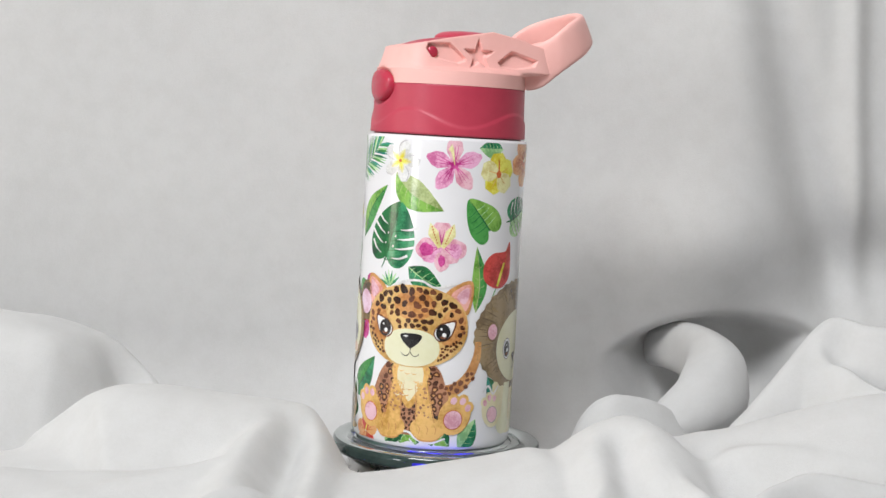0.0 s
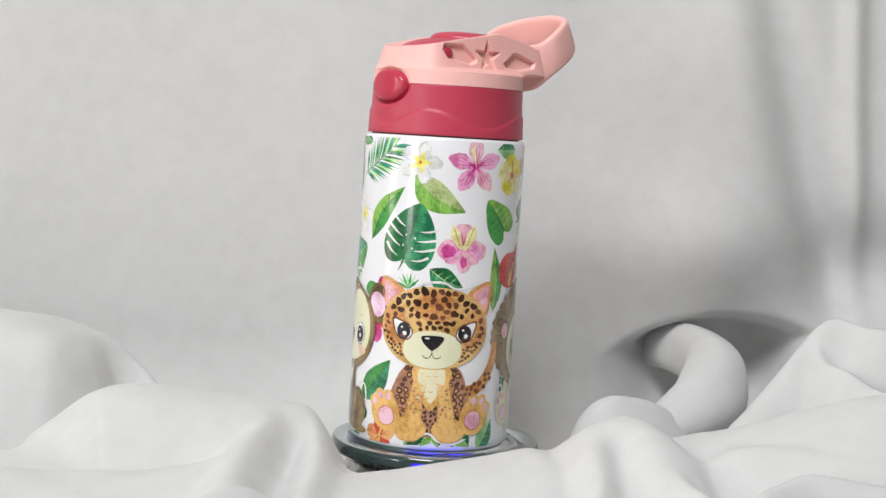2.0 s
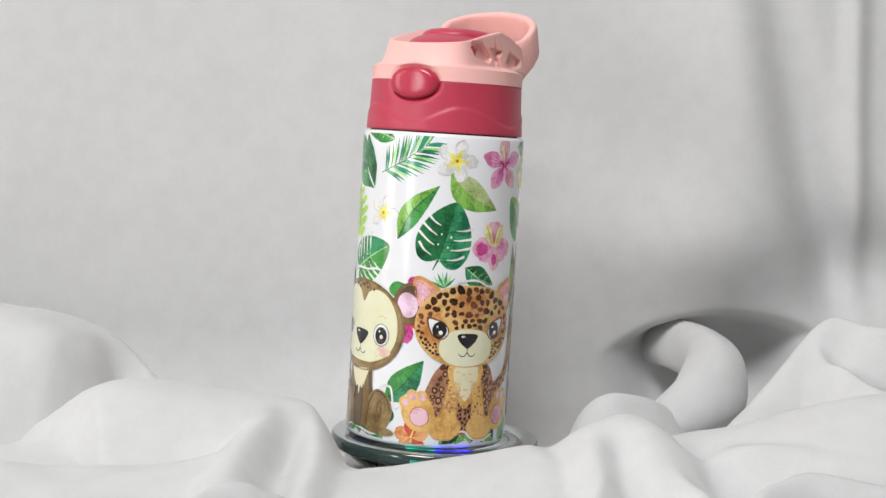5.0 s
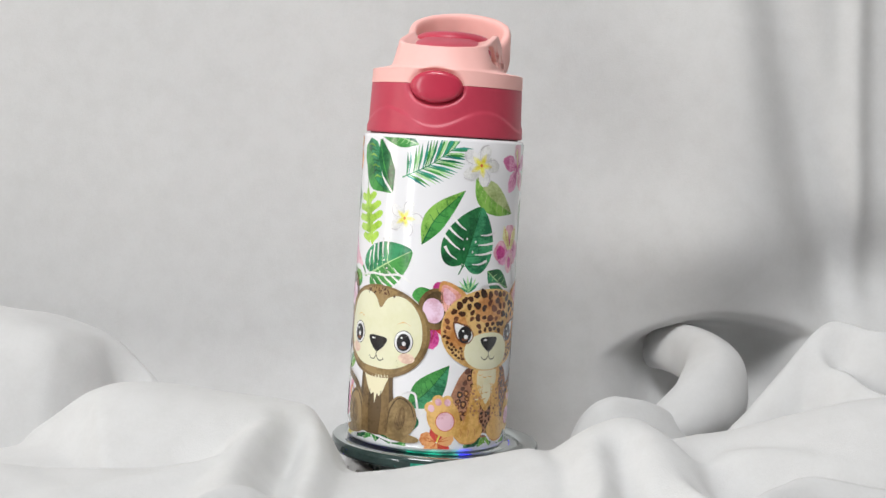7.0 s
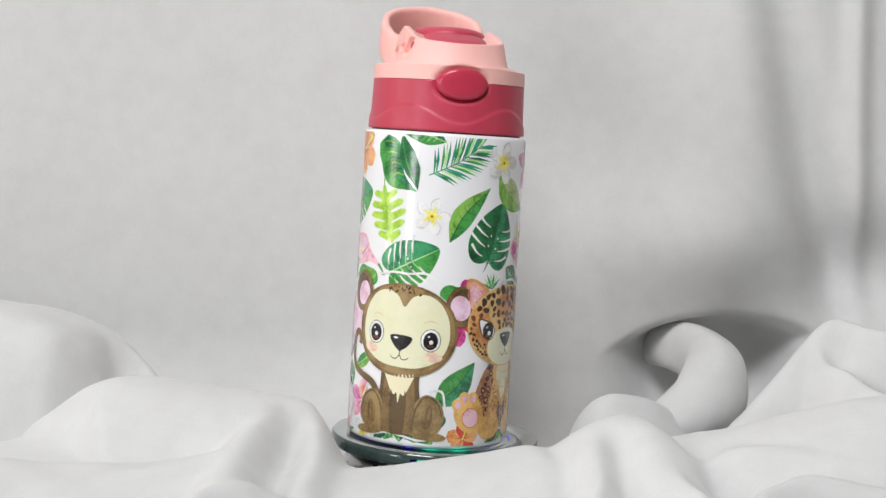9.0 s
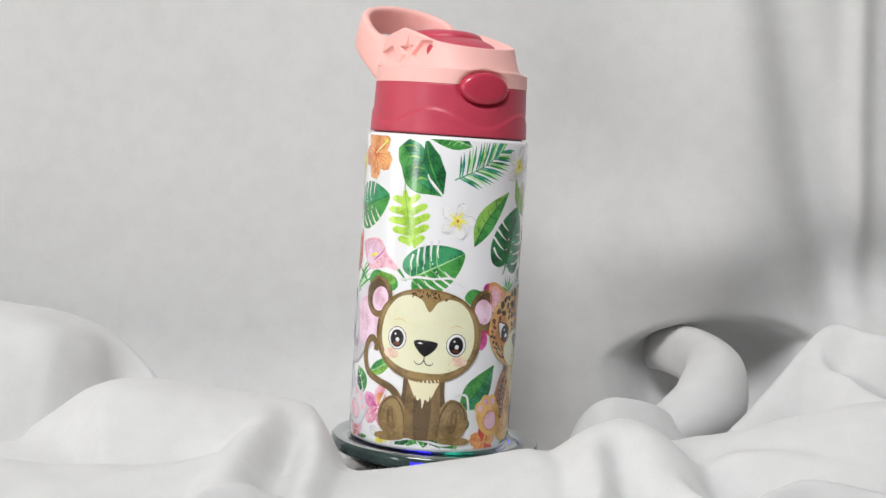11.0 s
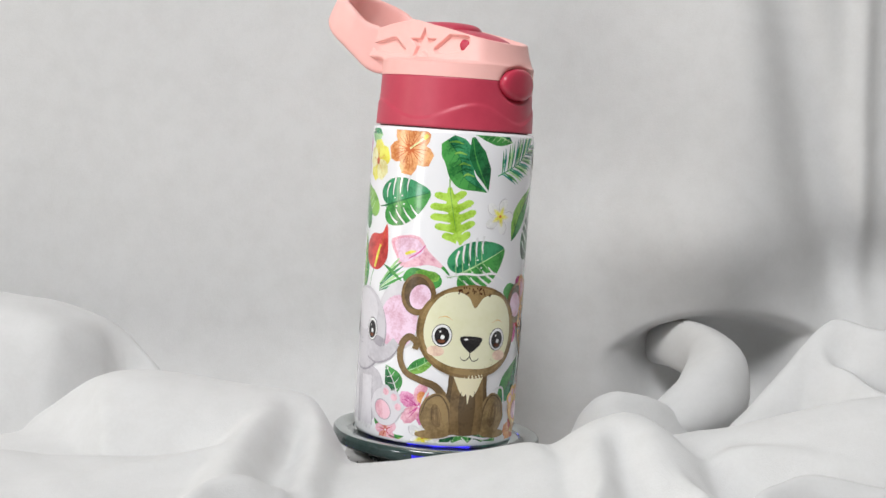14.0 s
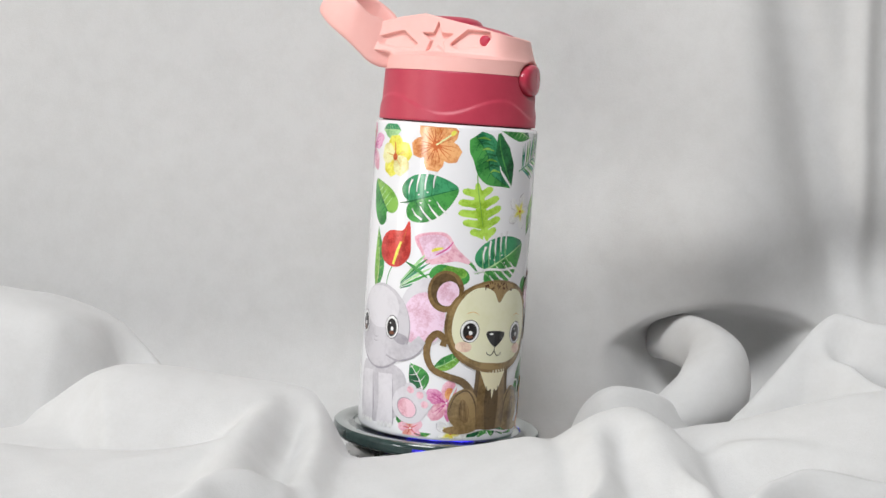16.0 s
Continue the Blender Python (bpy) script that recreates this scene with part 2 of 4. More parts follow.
def cloth():
    xs = np.arange(-400, 401, 1.6)
    ys = np.concatenate([np.arange(-330, -170, 4.0), np.arange(-170, 96, 1.6)])
    X, Y = np.meshgrid(xs, ys)
    Z = cloth_height(X, Y)
    flat = np.clip((np.hypot(X, Y) - 44) / 10, 0, 1)
    Z = np.where(Y > -56, GROUND + (Z - GROUND) * flat, Z)
    for _ in range(4):
        Z[1:-1, 1:-1] = (Z[1:-1, 1:-1] * 2 + Z[:-2, 1:-1] + Z[2:, 1:-1] + Z[1:-1, :-2] + Z[1:-1, 2:]) / 6
    fade = np.clip((Y - 86) / 10, 0, 1)
    Z = Z * (1 - fade) + (GROUND + 2) * fade
    rows = [np.stack([X, Y, Z], -1)]
    last_y, last_z = Y[-1], Z[-1]
    R = 45.0
    up = []
    for a in np.linspace(0.08, 1, 14):
        t = a * math.pi / 2
        up.append((R * math.sin(t), R * (1 - math.cos(t))))
    heights = list(np.arange(1.5, 90, 1.5)) + list(np.arange(90, 480, 4.0))
    lines = []
    for dy, dz in up:
        lines.append((last_y + dy, last_z + dz))
    for hgt in heights:
        k = math.exp(-hgt / 60)
        lines.append((last_y + R, R + hgt + last_z * k + GROUND * (1 - k)))
    for i, (yy, zz) in enumerate(lines):
        zz = np.broadcast_to(zz, xs.shape)
        w = np.zeros_like(xs)
        for x0, drift, width, depth in DRAPES:
            x1 = x0 + drift * (zz - 60) + 4 * np.sin(zz / 70 + x0)
            w += depth * np.exp(-((xs - x1) / width) ** 2)
        w += 1.0 * np.sin(xs / 41 + zz / 90) * np.sin(zz / 75 + xs / 140)
        w -= 9 * np.exp(-((xs - 74) / 10) ** 2 - ((zz - 8) / 32) ** 2)
        # the cloth sags forward over a hollow beside the bottle
        w -= 32 / (1 + np.exp(-(xs - 206) / 8)) * np.exp(-((zz - 58) / 36) ** 2)
        w += 22 * np.exp(-((xs - 132) / 56) ** 2 - ((zz - 70) / 46) ** 2)
        grow = min(1, max(0, i - 10) / 60)
        grow = grow * grow * (3 - 2 * grow)
        edge = 42 - np.where(xs < 160, 0.0048, 0.0025) * (xs - 160) ** 2
        hollow = 38 * np.exp(-((xs - 150) / 44) ** 4) / (1 + np.exp((zz - edge) / 1.4))
        rows.append(np.stack([xs, yy - w * grow + hollow, zz], -1)[None])
    P = np.concatenate(rows, 0) * MM
    nr, nc = P.shape[:2]
    idx = np.arange(nr * nc).reshape(nr, nc)
    faces = np.stack([idx[:-1, :-1], idx[:-1, 1:], idx[1:, 1:], idx[1:, :-1]], -1).reshape(-1, 4)
    verts, faces = P.reshape(-1, 3).tolist(), faces.tolist()
    line = spline(ROLL, 10)
    first = len(verts)
    for i, p in enumerate(line):
        t = Vector((line[min(i + 1, len(line) - 1)] - line[max(i - 1, 0)])[:3]).normalized()
        u = t.cross(Vector((0, 0, 1))).normalized()
        v = u.cross(t)
        for k in range(32):
            q = 2 * math.pi * k / 32
            r = p[3] * (1 + 0.06 * math.sin(2 * q + i * 0.09) + 0.035 * math.sin(3 * q + i * 0.13))
            c = Vector(p[:3]) + u * r * math.cos(q) + v * r * math.sin(q)
            # towards the hollow the fold slopes back and runs out
            inner = max(0.0, p[0] - c.x) * min(1.0, max(0.0, (p[1] - 62) / 25))
            verts.append(((c.x + 0.1 * inner) * MM, (c.y + 0.9 * inner) * MM, c.z * MM))
    for i in range(len(line) - 1):
        for k in range(32):
            m = (k + 1) % 32
            faces.append((first + i * 32 + k, first + i * 32 + m, first + i * 32 + 32 + m, first + i * 32 + 32 + k))
    me = bpy.data.meshes.new("backdrop")
    me.from_pydata(verts, [], faces)
    me.materials.append(FLEECE)
    me.shade_smooth()
    sheet = new("backdrop", me)
    sheet.location = (-0.0022, 0, 0.0003)
    tagged(sheet, "white soft fleece cloth draped in loose folds on a table", "cloth", kind="structure")


# ---------------------------------------------------------------- the turntable
def turntable():
    tt = tagged(new("turntable"), "round motorised display turntable with mirrored top and coloured lights", "turntable")
    tt.location = (0.0003, 0.0005, -0.0004)
    tt.rotation_euler = (radians(0.25), 0, 0)
    tt.scale = (0.99, 0.99, 1)
    bm = bmesh.new()
    v = revolve(bm, [(40.5, -27.5), (41.5, -26.5), (40.8, -14), (38.8, -7.4), (30, -6.3)], 96)
    cap(bm, v[-1]), cap(bm, v[0])
    part("base", bm, CHROME, tt, "brushed silver base")
    disc = new("disc")
    disc.parent = tt

    def arc(bm, profile, a0, a1, n):
        grid_mesh(bm, [[(r * math.sin(radians(a0 + (a1 - a0) * j / n)), -r * math.cos(radians(a0 + (a1 - a0) * j / n)), z) for j in range(n + 1)] for r, z in profile])

    # fixed bezel: dark side, grey glass top; its front slot is added for the glow
    bm = bmesh.new()
    v = revolve(bm, [(30.0, -6.2), (43.0, -6.4), (45.6, -5.9), (46.4, -5.0), (46.5, -4.5)], 128)
    arc(bm, [(46.5, -4.5), (46.6, -2.4)], 30, 348, 96)
    v = revolve(bm, [(46.6, -2.4), (46.4, -0.8), (45.7, -0.2)], 128)
    part("rim", bm, RIM, tt, "dark smoked rim")
    bm = bmesh.new()
    arc(bm, [(45.8, -0.3), (45.5, 0.1), (44.6, 0.2), (37.9, 0.25), (37.7, -0.7)], 0, 360, 128)
    part("bezel", bm, MIRROR, tt, "grey mirrored glass ring")
    # made-up cover that keeps the glow round the bottle's foot to the front
    bm = bmesh.new()
    arc(bm, [(37.6, -1.0), (37.2, -0.35), (33.6, -0.35)], 28, 340, 96)
    part("glow_cover", bm, MIRROR, tt)
    bm = bmesh.new()
    v = revolve(bm, [(36.9, -9.0), (36.9, -0.8), (33.4, -0.8), (33.2, -0.1), (1, -0.05)], 128)
    cap(bm, v[-1])
    part("plate", bm, MIRROR, disc, "turning mirror plate")
    # light points round the turning plate and strips imitating their glow, blue and green
    # fading of the glow along the strips, put into their emission strength
    glow_fade = (1.0, 0.8, 0.5, 0.28, 0.18, 0.28, 0.5, 0.8)
    blue = {q: glow("blue_glow", (0.03, 0.02, 1.0), 3.2 * q) for q in set(glow_fade)}
    green = {q: glow("green_glow", (0.02, 0.66, 0.42), 1.8 * q) for q in set(glow_fade)}
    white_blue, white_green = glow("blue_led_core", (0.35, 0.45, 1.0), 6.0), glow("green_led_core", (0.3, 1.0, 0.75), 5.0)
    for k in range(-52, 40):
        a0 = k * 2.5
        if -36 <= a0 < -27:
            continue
        # the lights' change of colour is imitated by turning green past the front
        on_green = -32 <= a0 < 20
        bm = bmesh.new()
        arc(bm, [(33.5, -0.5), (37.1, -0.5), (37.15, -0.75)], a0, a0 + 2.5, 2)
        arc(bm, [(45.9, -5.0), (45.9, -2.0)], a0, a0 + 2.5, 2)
        part("glow_strip", bm, (green if on_green else blue)[glow_fade[k % 8]], disc)
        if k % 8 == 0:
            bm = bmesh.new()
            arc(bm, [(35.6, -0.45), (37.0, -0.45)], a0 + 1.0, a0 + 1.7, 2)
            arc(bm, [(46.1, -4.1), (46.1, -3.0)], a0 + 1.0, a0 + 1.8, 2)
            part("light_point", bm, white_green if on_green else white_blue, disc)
    return tt, disc


# ---------------------------------------------------------------- the bottle
RAD = 35.0


def ellipse_of_button(x, z):
    """1 at the rim of the button's hollow, less inside it."""
    return math.hypot(x / 12.6, (z - 153.6) / 8.2)


def lid_wall(bm, zs, radius, n=256, wave=False):
    """A round wall whose radius follows radius(z), hollowed round the button and, where asked, thicker below a wavy line."""
    rows = []
    for z in zs:
        row = []
        for i in range(n):
            a = 2 * math.pi * i / n
            r = radius(z)
            if wave:
                turn = np.interp(min(a, 2 * math.pi - a) * 57.3, [0, 38, 82, 128, 180], [0, math.pi, 2 * math.pi, 3 * math.pi, 4 * math.pi])
                line = 140.6 - 3.5 * math.cos(turn)
                r += 0.55 / (1 + math.exp((z - line) / 0.28))
            aa = a if a < math.pi else a - 2 * math.pi
            if abs(aa) < 1.0:
                e = ellipse_of_button(aa * 33, z)
                r -= 2.4 / (1 + math.exp((e - 0.93) / 0.045))
            row.append((r * math.sin(a), -r * math.cos(a), z))
        rows.append(row)
    return grid_mesh(bm, rows, True)


STAR = [(4.3 + (7.4, 3.0)[k % 2] * math.cos(radians(90 + 36 * k)), 168.4 + (7.4, 3.0)[k % 2] * math.sin(radians(90 + 36 * k))) for k in range(10)]
LOZENGES = ([(-18.4, 172.4), (-19.4, 169.8), (-17.2, 166.2), (-5.4, 164.2), (-2.2, 165.4), (-2.0, 166.8), (-8.9, 172.8)], [(12.8, 166.0), (19.2, 171.0), (21.0, 171.0), (32.0, 168.0), (30.2, 165.0), (21.4, 163.4), (14.2, 164.2)])


def inside_by(loop, y, z):
    """How far the points lie inside a closed outline (negative: outside), in mm."""
    best, odd = np.full(y.shape, 1e9), np.zeros(y.shape, bool)
    for (ya, za), (yb, zb) in zip(loop, loop[1:] + loop[:1]):
        t = np.clip(((y - ya) * (yb - ya) + (z - za) * (zb - za)) / ((yb - ya) ** 2 + (zb - za) ** 2), 0, 1)
        best = np.minimum(best, np.hypot(y - ya - t * (yb - ya), z - za - t * (zb - za)))
        cross = (za > z) != (zb > z)
        odd ^= cross & (y < ya + (z - za) / ((zb - za) or 1e-9) * (yb - ya))
    return np.where(odd, best, -best)


def handle_mesh():
    """The carrying loop: a broad strap bent into a U that rises to the back. Rows: half-width, then lower and upper edge."""
    half = [(15.5, 25, 157, 27, 172), (16.5, 30, 155.2, 31, 175.5), (19.2, 35.5, 157.0, 35.3, 177.0), (20.8, 40.5, 161.4, 38.3, 179.2), (22.0, 46, 166.2, 41.4, 182.2), (20.8, 53.6, 171.6, 47.0, 186.2), (15.2, 60.0, 176.4, 53.4, 189.4), (7.6, 63.2, 178.6, 56.8, 191.0), (0, 64.2, 179.4, 57.8, 191.6)]
    pts = spline(half + [(-q[0], *q[1:]) for q in half[-2::-1]], 7)
    bm = bmesh.new()
    rows = []
    mids = [Vector((p[0], (p[1] + p[3]) / 2, (p[2] + p[4]) / 2)) for p in pts]
    for i, p in enumerate(pts):
        up = Vector((0, (p[3] - p[1]) / 2, (p[4] - p[2]) / 2))
        along = (mids[min(i + 1, len(pts) - 1)] - mids[max(i - 1, 0)]).normalized()
        out = along.cross(up).normalized()
        row = []
        for j in range(24):
            a = 2 * math.pi * j / 24
            cx, cy = math.cos(a), math.sin(a)
            row.append(mids[i] + out * math.copysign(abs(cx) ** 0.6, cx) * 2.0 + up * math.copysign(abs(cy) ** 0.4, cy))
        rows.append(row)
    v = grid_mesh(bm, rows, True)
    cap(bm, v[0]), cap(bm, v[-1])
    return bm


def cover_mesh():
    """The pink cover: a low round collar and a narrower block on it that tapers upwards."""
    bm = bmesh.new()
    lid_wall(bm, [154.8, 155.3, 156.6, 158, 159.6, 160.6], lambda z: 33.0 - 0.04 * (z - 155))
    n, steps = 720, 56
    a = 2 * math.pi * np.arange(n) / n
    sx, sy = np.sin(a), -np.cos(a)
    rows = []
    for k in range(steps + 1):
        t = k / steps
        # the collar at the foot is round, the block above it flat-sided
        f = min(1.0, t / 0.24)
        f = f * f * (3 - 2 * f)
        w, circle = 23.0 - 3.2 * t, np.where(sy < 0, 32.9 - 3.4 * t, 32.9 + 12.0 * np.clip(sy * 4, 0, 1))
        q = ((np.abs(sx) / w) ** 12 + (1.0 / circle) ** 12 + (np.maximum(sy, 0) / 37.5) ** 14) ** (-1 / 12)
        x, y = sx * (32.8 * (1 - f) + q * f), sy * (32.8 * (1 - f) + q * f)
        top = np.interp(y, [-33, -29, -10, 11, 22, 36], [169.4, 170.4, 174.6, 178.6, 176.8, 173.2])
        z = 160.6 + (0.55 * t + 0.45 * t * t) * (top - 160.6)
        cut = np.maximum(np.maximum(inside_by(LOZENGES[0], y, z), inside_by(LOZENGES[1], y, z)), inside_by(STAR, y, z))
        cut = np.clip((cut + 0.15) / 0.7, 0, 1)
        x = x - np.sign(x) * np.where(np.abs(x) > 15, 2.0, 0) * cut * cut * (3 - 2 * cut)
        e2 = np.hypot(x / 12.6, (z - 153.6) / 8.2)
        y = y + np.where((np.abs(x) < 16) & (y < 0), 2.4 / (1 + np.exp((e2 - 0.93) / 0.045)), 0)
        rows.append(list(zip(x.tolist(), y.tolist(), z.tolist())))
    last = rows[-1]
    rows.append([(x * 0.975, y * 0.975, z + 0.35) for x, y, z in last])
    rows.append([(x * 0.88, y * 0.90, z + 0.2) for x, y, z in last])
    rows.append([(x * 0.84, y * 0.86, z - 1.2) for x, y, z in last])
    v = grid_mesh(bm, rows, True)
    cap(bm, v[-1])
    bmesh.ops.remove_doubles(bm, verts=bm.verts[:], dist=0.00002)
    return bm


def oval_dome(cx, cy, cz, rx, ry, rise, axis, n=40, rings=10, tilt=0.0, flat=2.4, full=2.6):
    """A rounded oval cushion; axis 'y' faces the front, 'z' faces up."""
    bm = bmesh.new()
    rows = []
    for k in range(rings + 1):
        t = k / rings
        h = rise * (1 - (1 - t) ** flat) if t < 1 else rise
        s = math.sqrt(max(0.0, 1 - t ** full)) if t < 1 else 0.02
        row = []
        for i in range(n):
            a = 2 * math.pi * i / n
            u, w = rx * s * math.cos(a), ry * s * math.sin(a)
            if axis == "y":
                row.append((cx + u, cy - h + 0.010 * u * u, cz + w))
            else:
                row.append((cx + u, cy + w, cz + h + tilt * w))
        rows.append(row)
    base = [(x, y + (2 if axis == "y" else 0), z - (0 if axis == "y" else 3)) for x, y, z in rows[0]]
    v = grid_mesh(bm, [base] + rows, True)
    cap(bm, v[-1]), cap(bm, v[0])
    return bm


def bottle():
    wb = tagged(new("water_bottle"), "white steel drinking bottle printed with jungle animals, pink flip lid", "bottle")
    bm = bmesh.new()
    v = revolve(bm, [(30, 0.0), (33.2, 0.0), (34.5, 0.5), (35, 1.8), (35, 4), (35, 30), (35, 60), (35, 90), (35, 120), (35, 131.4), (34.7, 132.3), (33.9, 132.9), (31, 133.0)], 160)
    cap(bm, v[0]), cap(bm, v[-1])
    body = part("body", bm, STEEL, wb, "white glossy coated steel body")
    body.scale = (1.005, 1.005, 1.002)
    lid = new("lid")
    lid.parent = wb
    lid.rotation_euler = (0, 0, radians(-6.2))
    lid.location = (0, 0, 0.0003)
    # dark ring that fills the gap between the body and the band
    bm = bmesh.new()
    v = revolve(bm, [(32.2, 132.8), (32.4, 133.2), (32.4, 135.4), (32, 135.6)], 96)
    part("gap_ring", bm, DARK, lid, "dark gap ring")
    bm = bmesh.new()
    zs = [133.5, 133.8, 134.4, 135.2] + [136 + 0.45 * k for k in range(41)] + [154.7, 155.0]
    v = lid_wall(bm, zs, lambda z: 33.55 - 0.035 * (z - 135) - (0.4 if z < 133.7 else 0) - (0.5 if z > 154.8 else 0), wave=True)
    cap(bm, v[0]), cap(bm, v[-1])
    part("screw_band", bm, RED, lid, "raspberry red band with a raised wave")
    cover = part("cover", cover_mesh(), PINK, lid, "salmon pink cover")
    for s in (-1, 1):
        bm = bmesh.new()
        bmesh.ops.create_uvsphere(bm, u_segments=24, v_segments=12, radius=1)
        for q in bm.verts:
            q.co = Vector(((s * 19.3 + q.co.x * 1.1) * MM, (-16.6 + q.co.y * 2.5) * MM, (168.5 + q.co.z * 2.4) * MM))
        part("hinge_pin", bm, RED_GLOSS, lid, "red hinge pin")
    loop = part("handle", handle_mesh(), PINK, lid, "salmon pink carrying loop")
    loop.rotation_euler = (0, 0, radians(2.5))
    part("button", oval_dome(0, -30.8, 153.7, 11.2, 6.8, 3.9, "y"), RED_GLOSS, lid, "glossy oval push button")
    part("spout_cover", oval_dome(0, 12, 174.6, 17.0, 20.0, 4.4, "z", n=64, tilt=-0.04, flat=1.6, full=2.2), RED, lid, "red flip spout")
    part("spout", oval_dome(0, -5, 172.0, 14.5, 21.0, 4.4, "z", n=64, tilt=0.15, flat=1.4, full=1.8), RED, lid, "red spout bump")
    return wb, body


# ---------------------------------------------------------------- the printed pictures
class Print:
    """A picture printed on the bottle: flat shapes in mm of arc and height about (phi, z), laid on the round wall in thin coats."""

    def __init__(self, phi, z, turn=0.0, size=1.0):
        self.bm, self.mats = bmesh.new(), []
        self.s0, self.z0 = radians(phi * 0.9988 + 0.75) * RAD, z
        self.c, self.s, self.size = math.cos(radians(turn)) * size, math.sin(radians(turn)) * size, size

    def vert(self, p, coat):
        s, z = self.s0 + p[0] * self.c - p[1] * self.s, self.z0 + p[0] * self.s + p[1] * self.c
        z = min(max(z, 1.6), 131.6)
        r, a = RAD + 0.03 + coat * 0.024, s / RAD
        return self.bm.verts.new((r * math.sin(a) * MM, -r * math.cos(a) * MM, z * MM))

    def slot(self, mat):
        if mat not in self.mats:
            self.mats.append(mat)
        return self.mats.index(mat)

    def blob(self, pts, mat, coat, centre=None):
        """A filled outline, seen whole from its centre."""
        c = np.mean(np.array(pts, float), 0) if centre is None else np.array(centre, float)
        reach = max(math.hypot(p[0] - c[0], p[1] - c[1]) for p in pts) * self.size
        rings = max(1, math.ceil(reach / 1.9))
        fine = []
        for p, q in zip(pts, list(pts[1:]) + [pts[0]]):
            m = max(1, math.ceil(math.hypot(q[0] - p[0], q[1] - p[1]) * self.size / 2.0))
            fine += [(p[0] + (q[0] - p[0]) * j / m, p[1] + (q[1] - p[1]) * j / m) for j in range(m)]
        pts = fine
        k = self.slot(mat)
        mid = self.vert(c, coat)
        prev = None
        for j in range(1, rings + 1):
            ring = [self.vert(c + (np.array(p) - c) * j / rings, coat) for p in pts]
            for i in range(len(ring)):
                n = (i + 1) % len(ring)
                f = (mid, ring[i], ring[n]) if prev is None else (prev[i], ring[i], ring[n], prev[n])
                self.bm.faces.new(f).material_index = k
            prev = ring

    def ell(self, x, z, rx, rz, mat, coat, turn=0.0, n=28, wob=0.0, seed=0, power=1.0):
        rnd = random.Random(seed * 131 + 7)
        ph = [rnd.uniform(0, 6.28) for _ in range(3)]
        c, s = math.cos(radians(turn)), math.sin(radians(turn))
        pts = []
        for i in range(n):
            a = 2 * math.pi * i / n
            w = 1 + wob * (math.sin(2 * a + ph[0]) + 0.7 * math.sin(3 * a + ph[1]) + 0.5 * math.sin(5 * a + ph[2]))
            ca, sa = math.cos(a), math.sin(a)
            u, v = rx * w * math.copysign(abs(ca) ** power, ca), rz * w * math.copysign(abs(sa) ** power, sa)
            pts.append((x + u * c - v * s, z + u * s + v * c))
        self.blob(pts, mat, coat, (x, z))

    def shape(self, ctrl, mat, coat, n=6, centre=None):
        self.blob([tuple(p) for p in spline(ctrl, n, True)], mat, coat, centre)

    def stroke(self, ctrl, widths, mat, coat, n=6, across=1, lean=0.0):
        """A brush stroke along a spline; widths run along it. lean: shifts the stroke to one side by that share of its width."""
        pts = spline(ctrl, n)
        m = len(pts)
        ws = np.interp(np.linspace(0, 1, m), np.linspace(0, 1, len(widths)), widths)
        k = self.slot(mat)
        across = max(across, math.ceil(max(widths) * self.size / 1.9))
        prev = None
        for i, p in enumerate(pts):
            t = pts[min(i + 1, m - 1)] - pts[max(i - 1, 0)]
            ln = math.hypot(*t) or 1.0
            nrm = np.array((-t[1], t[0])) / ln
            row = [self.vert(p + nrm * ws[i] * (j / across - 0.5 + lean), coat) for j in range(across + 1)]
            if prev:
                for j in range(across):
                    self.bm.faces.new((prev[j], prev[j + 1], row[j + 1], row[j])).material_index = k
            prev = row

    def leaf(self, ctrl, width, mats, coat, veins=7, shape=(0.02, 0.5, 0.85, 1.0, 0.95, 0.75, 0.4, 0.02)):
        """A leaf along a spline: two halves of different tone, a midrib and side veins."""
        w = [width * q for q in shape]
        self.stroke(ctrl, [q * 0.5 for q in w], mats[0], coat, 8, 3, lean=0.5)
        self.stroke(ctrl, [q * 0.5 for q in w], mats[1], coat, 8, 3, lean=-0.5)
        pts = spline(ctrl, 12)
        m = len(pts)
        for v in range(veins):
            i = int(m * (0.12 + 0.72 * v / max(veins - 1, 1)))
            t = pts[i + 1] - pts[i]
            t = t / (math.hypot(*t) or 1)
            nrm = np.array((-t[1], t[0]))
            wi = float(np.interp(i / m, np.linspace(0, 1, len(w)), w)) * 0.36
            for sgn in (-1, 1):
                a = pts[i]
                self.stroke([tuple(a), tuple(a + nrm * sgn * wi * 0.6 + t * wi * 0.25), tuple(a + nrm * sgn * wi + t * wi * 0.55)], [0.32, 0.2, 0.06], mats[2], coat + 1, 4)
        self.stroke(ctrl, [0.6, 0.4, 0.15], mats[2], coat + 2, 8)

    def done(self, name, parent, label):
        me = bpy.data.meshes.new(name)
        self.bm.to_mesh(me)
        self.bm.free()
        for m in self.mats:
            me.materials.append(m)
        me.shade_smooth()
        ob = new(name, me)
        ob.parent = parent
        return tagged(ob, label=label)


def ink(name, a, b, scale=160):
    if scale > 85:
        a, b = tuple(0.84 * v for v in a), tuple(min(0.88, 1.10 * v) for v in b)
    return material("print_" + name, a, b, scale, 0.2, coat=0.3, rough_var=0.03, low=0.42, high=0.6)


